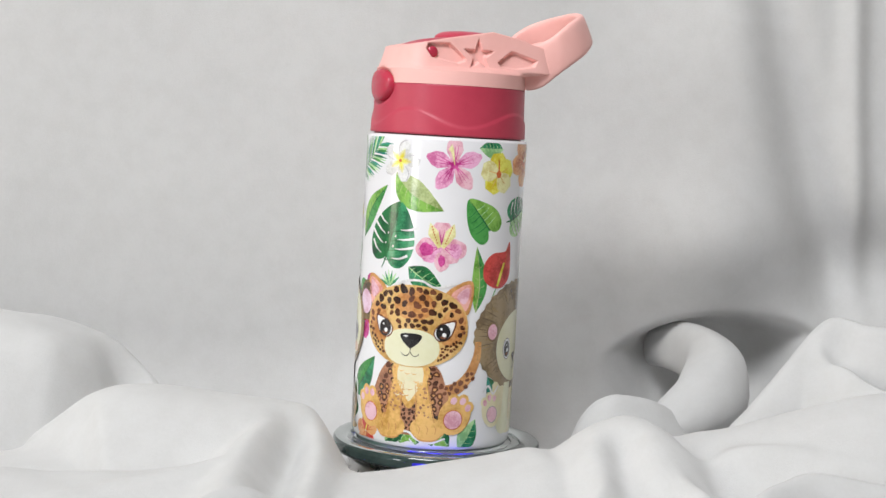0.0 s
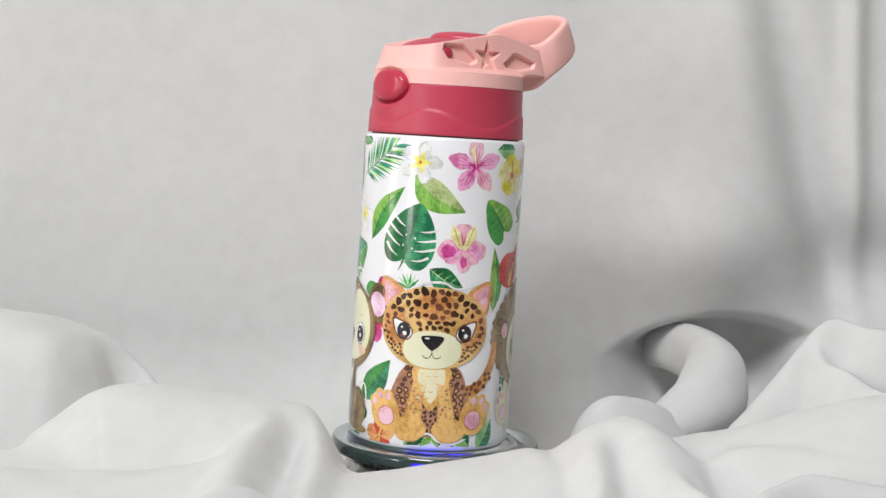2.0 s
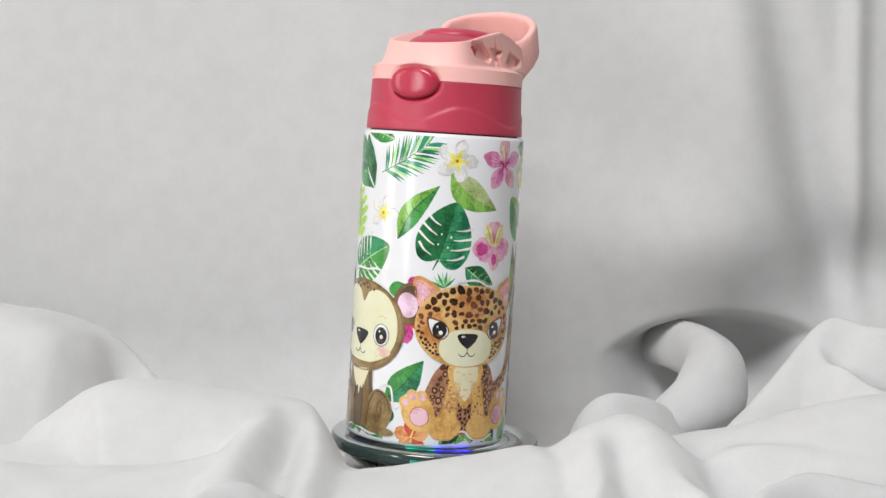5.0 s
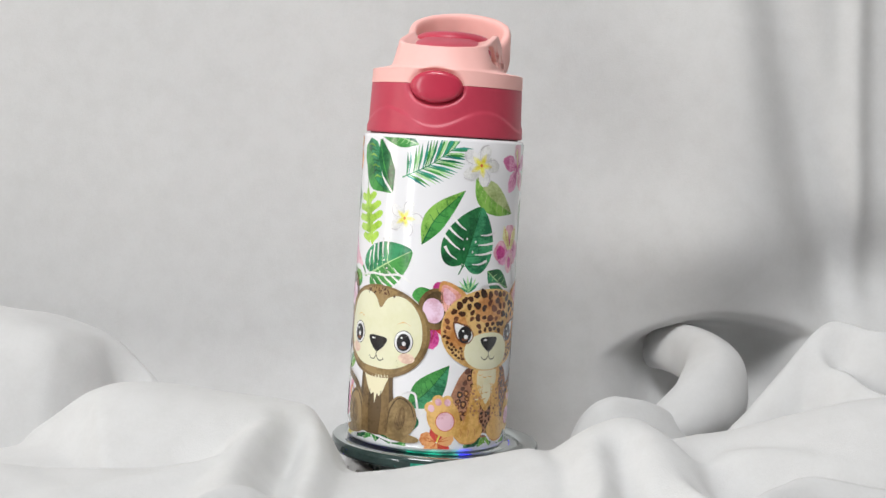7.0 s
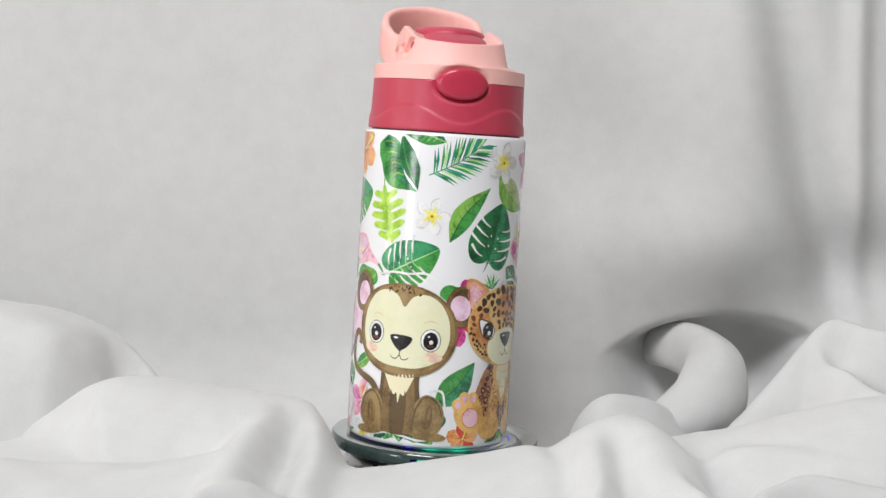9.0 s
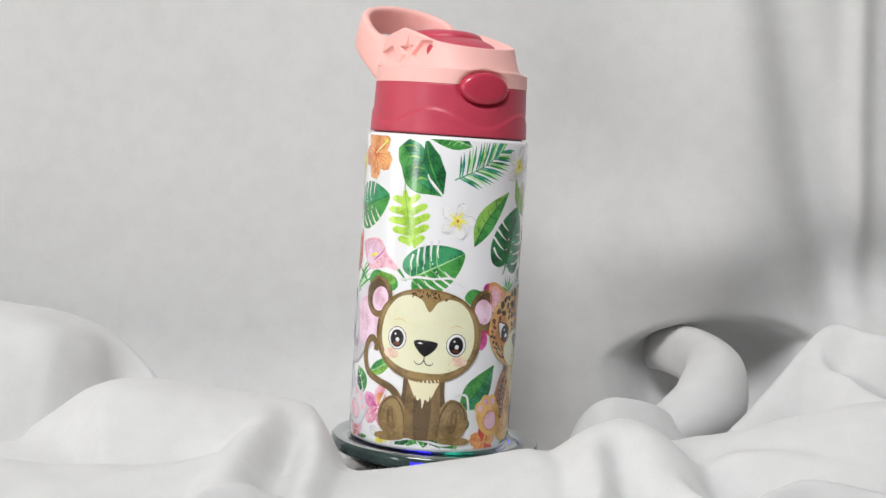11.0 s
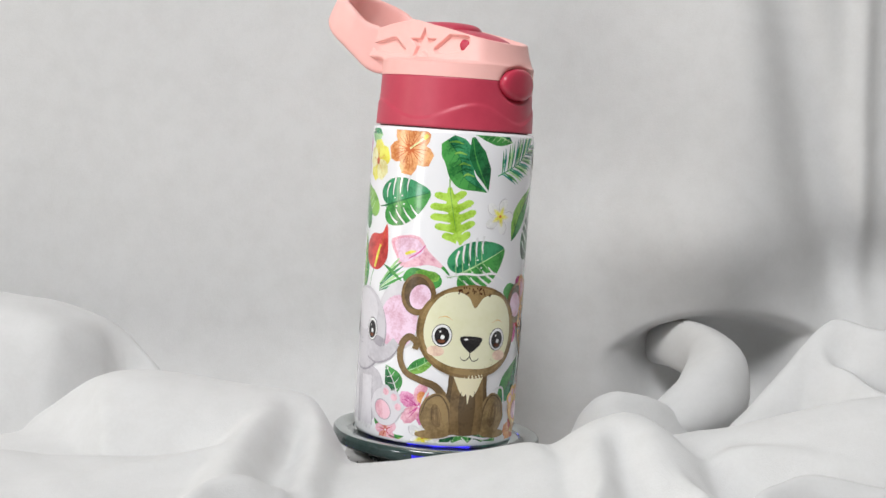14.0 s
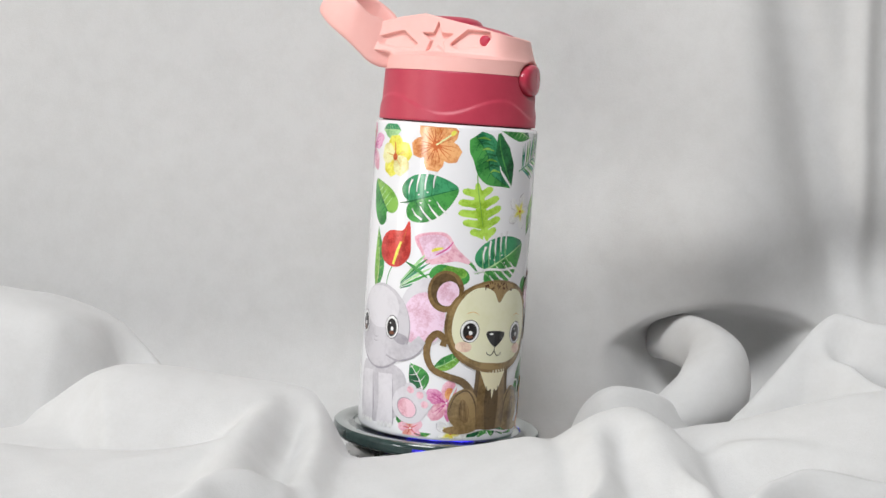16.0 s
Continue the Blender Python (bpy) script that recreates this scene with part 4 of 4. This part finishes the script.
def lion(body):
    p = Print(137, 0)
    p.shape([(-16, 30), (-13, 14), (-8, 6), (8, 6), (14, 16), (14, 30)], CREAMY, 6, 5)
    rnd = random.Random(4)
    ring = []
    for k in range(72):
        a = 2 * math.pi * k / 72
        f = 1 + 0.035 * (k % 2) + rnd.uniform(-0.01, 0.01)
        ring.append((28.6 * f * math.cos(a), 49 + 23.5 * f * math.sin(a)))
    p.blob(ring, MANE, 8, (0, 49))
    for k in range(90):
        a = rnd.uniform(0, 6.28)
        d = np.array((math.cos(a), math.sin(a)))
        r0 = rnd.uniform(0.62, 0.8)
        b, e = d * r0, d * rnd.uniform(0.86, 0.98)
        p.stroke([(28 * b[0], 49 + 23 * b[1]), (28 * e[0] + rnd.uniform(-1, 1), 49 + 23 * e[1])], [0.1, 0.6, 0.1], rnd.choice((MANE_D, MANE_D, BRN_L)), 9, 3)
    for s in (-1, 1):
        p.ell(s * 19.4, 51, 3.4, 4.2, BRN, 10)
        p.ell(s * 19.4, 51, 2.7, 3.4, PADP, 11)
        sole(p, s * 17.4, 16.5, 5.6, 7.4, -s * 18, CREAMY, PADP, 11)
        p.stroke([(s * 6, 28), (s * 7, 10)], [6, 7], CREAM, 9, 6, 2)
        p.ell(s * 8, 9.6, 5.5, 4.2, CREAM, 10)
    p.ell(0, 43.6, 16.6, 15.6, CREAM, 12, n=40)
    for s in (-1, 1):
        eye(p, s * 8.6, 43, 2.4, 3.6, 14)
    snout(p, 0, 38.4, 5, 4.2, 15)
    p.done("printed_lion", body, "printed sitting lion cub with a brown mane")


def foliage(body):
    def leaf(phi, z, turn, length, width, mats, label="printed green leaf", bend=0.15, veins=7, shape=None, coat=0):
        p = Print(phi, z, turn)
        h = length / 2
        kw = {"shape": shape} if shape else {}
        p.leaf([(0, -h), (bend * length * 0.5, -h * 0.1), (0, h)], width, mats, coat, veins, **kw)
        p.done("printed_leaf", body, label)

    # upper row
    p = Print(-8.5, 122, -58)
    fern(p, 26, 21, [G_EMER, TEAL, G_MID, G_PALE], 0, 17)
    p.done("printed_frond", body, "printed palm frond")
    p = Print(-49.5, 119.5, 0)
    p.leaf([(-9, 9.5), (-3.5, 2), (-1, -6), (9, -11.5)], 13, (G_EMER, G_MID, G_DARK), 0, 8, (0.5, 0.95, 1.0, 1.0, 0.9, 0.7, 0.3, 0.02))
    p.stroke([(1.5, 11), (3.8, 4), (7, -3), (9.6, -10.5)], [1.5, 7.5, 7, 0.3], G_DARK, 3, 8, 3)
    p.stroke([(1.2, 11), (3, 3), (6, -4), (9.6, -11)], [0.3, 0.7, 0.2], G_MID, 5)
    for k in range(7):
        p.stroke([(-2.4 + k * 0.9, 8 - 2.2 * k), (-5.5 + k * 0.9, 8.8 - 2.2 * k), (-8.2 + k * 1.1, 8.4 - 2.3 * k)], [0.3, 1.0, 0.3], G_DARK if k % 2 else G_LEAF, 4)
    p.done("printed_leaf", body, "printed folded banana leaf in two greens")
    for phi, z, size in ((29, 122, 1.0), (-22.6, 98.2, 0.86), (-68, 3.6, 0.8)):
        p = Print(phi, z, 8, size)
        petals(p, 5, 9.0, 6.0, [CREAMW, WHITE], 6, 60, bend=0.8)
        for k in range(5):
            a = radians(60 + 72 * k)
            d, q = np.array((math.cos(a), math.sin(a))), np.array((-math.sin(a), math.cos(a)))
            p.stroke([tuple(d * 2 + q * 1.6), tuple(d * 6 + q * 3.0), tuple(d * 8.8 + q * 1.2), tuple(d * 9.0)], [0.1, 0.35, 0.4, 0.1], GREY, 9, 5)
            p.stroke([tuple(d * 0.2), tuple(d * 3.0), tuple(d * 5.4)], [2.4, 2.6, 0.1], YELP, 10, 5, 2)
            p.stroke([tuple(d * 0.2), tuple(d * 2.0), tuple(d * 3.6)], [1.4, 1.6, 0.1], YEL, 11, 5, 2)
        p.ell(0, 0, 0.7, 0.7, ORANGE_D, 13, n=12)
        p.done("printed_flower", body, "printed white flower with a yellow heart")
    leaf(44, 109.5, 236, 27, 13, (G_SAGE, G_LEAF, G_SAGE), "printed pale sage leaf", 0.18, 7)
    for phi in (68, -157):
        p = Print(phi, 121.5, 0)
        petals(p, 5, 12.4, 7.2, [PINKF, ROSE, PINKF], 2, 20, streaks=3, streak=MAG, shape=(0.2, 0.6, 1.0, 0.85, 0.2))
        p.ell(0, 0, 1.6, 1.6, MAG, 6)
        for k in range(4):
            p.stroke([(0, 0), (-0.6 - 0.3 * k, 5), (-1.6 - 0.4 * k, 8.4 - 0.6 * k)], [0.3, 0.35, 0.6], YELP, 7, 4)
        p.done("printed_flower", body, "printed pink lily with dark streaks")
    for phi, z in ((102, 118.6), (-123, 118.0)):
        p = Print(phi, z, 6)
        petals(p, 5, 8.8, 8.4, [YEL, YELP], 2, 90, streaks=1, streak=GOLD, shape=(0.3, 0.8, 1.05, 1.0, 0.6))
        p.ell(0, -0.2, 1.3, 1.6, ORANGE_D, 6)
        p.stroke([(0, 0), (0.3, 3), (0.2, 6)], [0.8, 0.7, 0.5], ORANGE_D, 7)
        p.done("printed_flower", body, "printed yellow hibiscus")
    for phi in (-91, 134):
        p = Print(phi, 124, -12)
        petals(p, 5, 10.8, 8.4, [ORANGE, ORANGE], 2, 60, streaks=4, streak=ORANGE_D, shape=(0.25, 0.75, 1.05, 1.0, 0.6))
        p.ell(0, 0, 1.7, 1.7, ORANGE_D, 6)
        p.stroke([(0, 0), (3, 3.4), (6.6, 7.6)], [0.8, 0.7, 0.9], YELP, 7)
        for k in range(6):
            p.ell(5.2 + 0.5 * (k % 3), 6 + 0.7 * (k // 2), 0.5, 0.5, YEL, 8, n=8)
        p.done("printed_flower", body, "printed orange hibiscus")
    for phi in (95, -129):
        p = Print(phi, 129, 90)
        p.leaf([(0, -6), (0, 0), (0, 6)], 8, (G_PALE, G_EMER, G_PALE), 0, 6)
        p.done("printed_leaf", body, "printed mint green leaf cut off by the rim")
    leaf(-32, 131, 80, 20, 8, (G_MID, G_EMER, G_PALE), "printed split leaf cut off by the rim", 0.1)
    # middle row
    p = Print(25, 90.5, -16)
    monstera(p, 23.5, 28, (G_DARK, G_EMER, G_DARK), 0)
    p.done("printed_leaf", body, "printed dark green split leaf")
    p = Print(-94, 102.5, -72)
    monstera(p, 20, 25, (G_EMER, G_MID, G_DARK), 0)
    p.done("printed_leaf", body, "printed bright green split leaf")
    p = Print(-36.5, 78, -62)
    monstera(p, 20.5, 27, (G_EMER, G_MID, G_PALE), 0, 5)
    p.done("printed_leaf", body, "printed rounded split leaf with white slits")
    p = Print(130, 101, -72)
    monstera(p, 17, 20, (G_EMER, G_PALE, G_DARK), 0)
    p.done("printed_leaf", body, "printed mint green split leaf")
    leaf(4.5, 99.5, -36, 29, 9.6, (G_LEAF, G_MID, G_DARK), "printed long pointed leaf", -0.16, 6)
    for phi in (88.5, -136.5):
        leaf(phi, 73.5, 2, 28, 7.5, (G_LEAF, G_MID, G_SAGE), "printed narrow pointed leaf", 0.12, 6)
    for phi in (91, -134):
        p = Print(phi, 99, 40)
        p.shape([(0, 11), (-5.5, 5), (-8.2, -2), (-7, -8), (-3, -8.6), (0, -5.4), (3.4, -8.8), (7.4, -7), (8, -1), (5, 5.4)], G_MID, 0, 5, (0, -1))
        p.shape([(0, 11), (0.2, 3), (0, -5.4), (3.4, -8.8), (7.4, -7), (8, -1), (5, 5.4)], G_LEAF, 1, 5, (3.4, -1))
        for k in range(4):
            for s in (-1, 1):
                p.stroke([(0, 5 - 2.8 * k), (s * 3.4, 4.6 - 2.6 * k), (s * (5 + k * 0.5), 5.0 - 2.6 * k)], [0.35, 0.3, 0.1], G_PALE if s > 0 else G_DARK, 2, 4)
        p.stroke([(0, 11), (0, 0), (0, -6)], [0.2, 0.6, 0.7], G_DARK, 3)
        p.done("printed_leaf", body, "printed heart-shaped green leaf")
    p = Print(-57.5, 99, 12)
    p.stroke([(0, 10.5), (0, 4), (0.4, -6), (1.2, -14)], [1.6, 4.6, 4.4, 1.0], G_LIME, 0, 6, 2)
    for k, reach in enumerate((5.2, 7.6, 8.2, 7.0, 4.6)):
        for s in (-1, 1):
            z = 7.6 - 4.3 * k - 0.9 * (s > 0)
            p.stroke([(0, z - 1.6), (s * reach * 0.55, z - 0.6), (s * reach, z + 0.4)], [4.2, 3.0, 3.0], G_LIME, 1, 5, 2)
            p.ell(s * reach, z + 0.4, 1.5, 1.25, G_LIME, 1, n=14, wob=0.05, seed=k)
    p.stroke([(0.6, 14), (0, 8), (0, -8)], [0.5, 0.5, 0.2], G_LEAF, 3)
    p.done("printed_leaf", body, "printed lime green lobed leaf")
    p = Print(62, 87.5, 0)
    petals(p, 3, 9.6, 9.4, [ROSE, PINKF], 2, 90, streaks=2, streak=MAG, shape=(0.3, 0.8, 1.05, 1.0, 0.55))
    for s in (-1, 1):
        p.ell(s * 6, -1.5, 4.6, 4.6, ROSE, 3, wob=0.06, seed=s + 2)
        p.ell(s * 6.2, -2.0, 2.8, 3.0, MAG if s < 0 else PINKF, 4, wob=0.08, seed=s + 4)
        p.stroke([(s * 0.6, -1), (s * 3.6, 5), (s * 5.0, 9.2)], [1.6, 4.6, 0.3], YELP, 6, 6, 3)
        for k in range(7):
            p.ell(s * (1.8 + 0.4 * k), 1 + 1.1 * k, 0.28, 0.42, ORANGE_D, 8, n=8)
    p.ell(0.5, -7, 3.0, 4.2, ROSE, 5, wob=0.06)
    p.ell(0.5, -6.5, 1.4, 2.6, MAG, 6, wob=0.08)
    p.done("printed_flower", body, "printed pink flower with yellow inner petals")
    for phi, z, size in ((-117.5, 81, 1.0), (108, 79, 1.0)):
        p = Print(phi, z, 0, size)
        p.shape([(6.5, 10.5), (3.4, 6.5), (-4, 5.6), (-8.4, 1), (-8.0, -5.6), (-3, -9), (3, -8.8), (7.4, -4.4), (7.8, 2)], REDP, 2, 5)
        p.stroke([(5.6, 8), (3.6, 1), (-0.5, -8)], [0.2, 0.5, 0.3], ORANGE_D, 4)
        p.stroke([(3.0, 1.6), (1.2, -3), (-0.6, -8.4)], [0.9, 1.5, 1.2], YEL, 5, 6, 2)
        p.stroke([(-1, -9), (-3, -13), (-4, -18)], [0.5, 0.4, 0.3], G_MID, 1)
        p.done("printed_flower", body, "printed red anthurium with a yellow spadix")
    p = Print(-82, 81, 0)
    p.shape([(-12, 4.4), (-4, 7), (2, 6.4), (6, 1), (13, -5.6), (6, -4.6), (0, -6), (-6, -6.4), (-9, -2)], ROSE, 0, 5, (-2, 0))
    p.shape([(-10, 4), (-3.5, 6), (1.6, 5), (3.6, 0.6), (-1, -3), (-6, -4.6), (-8, -1)], EARP, 1, 5)
    p.stroke([(-2.5, -2.6), (2, 0.4), (4.6, 3.6)], [0.4, 0.7, 0.2], MAG, 2)
    p.stroke([(-4.4, -1), (-2, 0), (0.4, 0.6)], [1.0, 1.4, 0.6], YEL, 3)
    p.stroke([(12, -5), (14, -7), (16, -9.6)], [1.4, 1.0, 0.3], G_MID, 1)
    p.done("printed_flower", body, "printed pink calla lily")
    p = Print(-98, 69, 0)
    for k in range(6):
        p.stroke([(-8, -6 + k * 0.6), (0, -3 + k * 1.8), (8 - k, 0.5 + k * 1.8)], [0.3, 1.3, 0.2], (G_EMER, G_MID, G_PALE)[k % 3], 0, 5)
    p.stroke([(-6, 5.5), (-1, 3.0), (5, -1)], [0.3, 1.9, 0.3], G_MID, 1, 6, 2)
    p.done("printed_frond", body, "printed thin grass-like frond")
    p = Print(-81, 67, 0)
    p.ell(3, 3, 8, 5, G_MID, 0, wob=0.08)
    p.ell(5, 4.5, 5, 3, G_LEAF, 1, wob=0.08)
    p.done("printed_leaf", body, "printed leaf behind the monkey's ear")
    # behind and below the animals
    leaf(52, 73.5, -118, 17, 10, (G_DARK, G_EMER, G_PALE), "printed dark leaf", 0.1, 5)
    p = Print(25, 70.5, 10)
    for k in range(7):
        a = radians(150 - 20 * k)
        p.stroke([(0, -2), (3 * math.cos(a), -2 + 3.4 * math.sin(a)), (6 * math.cos(a), -2 + 7 * math.sin(a))], [0.4, 1.3, 0.1], (G_EMER, G_PALE)[k % 2], 0, 5)
    p.done("printed_frond", body, "printed small tuft of leaves")
    leaf(1, 28, -42, 25, 12.6, (G_MID, G_EMER, G_DARK), "printed broad green leaf", 0.1, 7)
    leaf(-72, 35, -58, 16, 6, (G_MID, G_LEAF, G_PALE), "printed leaf by the monkey's tail", 0.1, 4)
    leaf(-94, 26.5, 30, 13, 9, (G_DARK, G_MID, WHITE), "printed leaf with white veins", 0.1, 4)
    leaf(107, 26, 24, 12, 7, (TEAL, G_DARK, TEAL), "printed dark teal leaf", 0.1, 4)
    leaf(-9, 13, 12, 8, 5, (G_MID, G_EMER, G_PALE), "printed small leaf", 0.1, 3)
    for phi, mats, n in ((-36, (G_DARK, G_MID, G_PALE), 5), (52, (G_DARK, G_LEAF, G_PALE), 5)):
        p = Print(phi, 5.4, 0)
        for k in range(n):
            x = -13 + 26 * k / (n - 1)
            p.leaf([(x * 0.35, 1.8), (x * 0.8, 1.0 - 0.06 * abs(x)), (x * 1.1, -3.4)], 7.8, (mats[k % 2], mats[(k + 1) % 2], mats[2]), 0 + k % 3, 3)
        p.stroke([(-12, 1.6), (-7, 3.2), (-1, 1.8), (5, 2.6), (11, 1.0)], [0.8, 1.0, 0.9, 1.0, 0.7], WHITE, 7)
        p.done("printed_leaf", body, "printed leaves at the bottle's foot")
    leaf(88, 7, -30, 15, 9, (G_PALE, G_EMER, G_PALE), "printed mint leaf", 0.1, 5)
    p = Print(9, 4.5, 0)
    petals(p, 5, 7.4, 6.2, [ORANGE, REDP, ORANGE], 2, 20, streaks=2, streak=ORANGE_D)
    p.stroke([(0, 0), (1, 3), (1.4, 5)], [0.6, 0.6, 0.5], YEL, 7)
    p.done("printed_flower", body, "printed orange flower at the bottle's foot")
    p = Print(-72, 16.5, 0)
    petals(p, 5, 9.6, 6.4, [PINKF, ROSE], 0, 10, streaks=2, streak=MAG)
    p.ell(1, 4, 2, 2.6, ORANGE, 4)
    p.stroke([(4, 8), (1.5, 2), (2, -6)], [0.9, 0.9, 0.8], WHITE, 6)
    p.done("printed_flower", body, "printed pink orchid")
    p = Print(-96, 4.6, 0)
    petals(p, 5, 5.6, 4.2, [ROSE, EARO], 2, 30, streaks=1, streak=REDP)
    p.leaf([(-2, 0), (-5, 3), (-7, 5)], 3.4, (G_MID, G_LEAF, G_DARK), 0, 3)
    p.leaf([(2, -2), (5, -2.5), (9, -1.5)], 2.6, (G_MID, G_LEAF, G_DARK), 0, 3)
    p.done("printed_flower", body, "printed small coral flower")
    p = Print(3, 53, 0)
    petals(p, 4, 9, 6, [MAG, REDP], 0, 80, streaks=1, streak=REDP)
    p.done("printed_flower", body, "printed crimson flower between the animals")
    p = Print(-3.5, 66, 0)
    p.ell(0, 0, 6, 4, G_MID, 0, wob=0.1)
    p.ell(6, 4, 3.6, 2.6, MAG, 1, wob=0.1)
    p.done("printed_leaf", body, "printed leaf and red petal behind the monkey's ear")


def cut_lines(body):
    """White contour lines that run over the leaves beside the animals."""
    for pts in ([(-17, 24), (-12, 25), (-7.5, 24), (-5, 17), (-2, 16.6), (4, 22), (13, 23)], [(30, 69), (38, 71.5), (50, 72), (60, 69.5), (74, 71.5), (82, 70), (84, 64)],
                [(-60, 72), (-48, 73.6), (-36, 73.4), (-24, 74), (-15, 71)], [(99, 25), (104, 27.5), (109, 24), (114, 27)],
                [(25, 9), (28, 4), (36, 6.6), (46, 7.4), (52, 4.6), (62, 3.2), (72, 5.4)], [(-70, 6), (-58, 4), (-46, 5.4), (-36, 5.0), (-22, 3.4), (-10, 5)]):
        p = Print(0, 0)
        p.stroke([(radians(f) * RAD, z) for f, z in pts], [0.7, 1.0, 0.9, 1.0, 0.7], WHITE, 12)
        p.done("printed_outline", body, "printed white contour line")


# ---------------------------------------------------------------- build
room()
cloth()
stand, spin = turntable()
flask, wall = bottle()
leopard(wall)
monkey(wall)
elephant(wall)
lion(wall)
foliage(wall)
cut_lines(wall)


def motions():
    """Bottle and disc turn together."""
    lean = pose(0.0001, 0.0000, 0, 0.25, -0.03, 0)
    # the bottle stands a little off the disc's centre and not quite upright
    seat = pose(-0.0040, -0.0009, 0, -0.36, 0.10, 0)
    walk(flask, [(t, lean @ pose(0, 0, 0, 0, 0, a) @ seat) for t, a in TURN])
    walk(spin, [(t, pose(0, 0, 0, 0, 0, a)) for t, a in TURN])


motions()
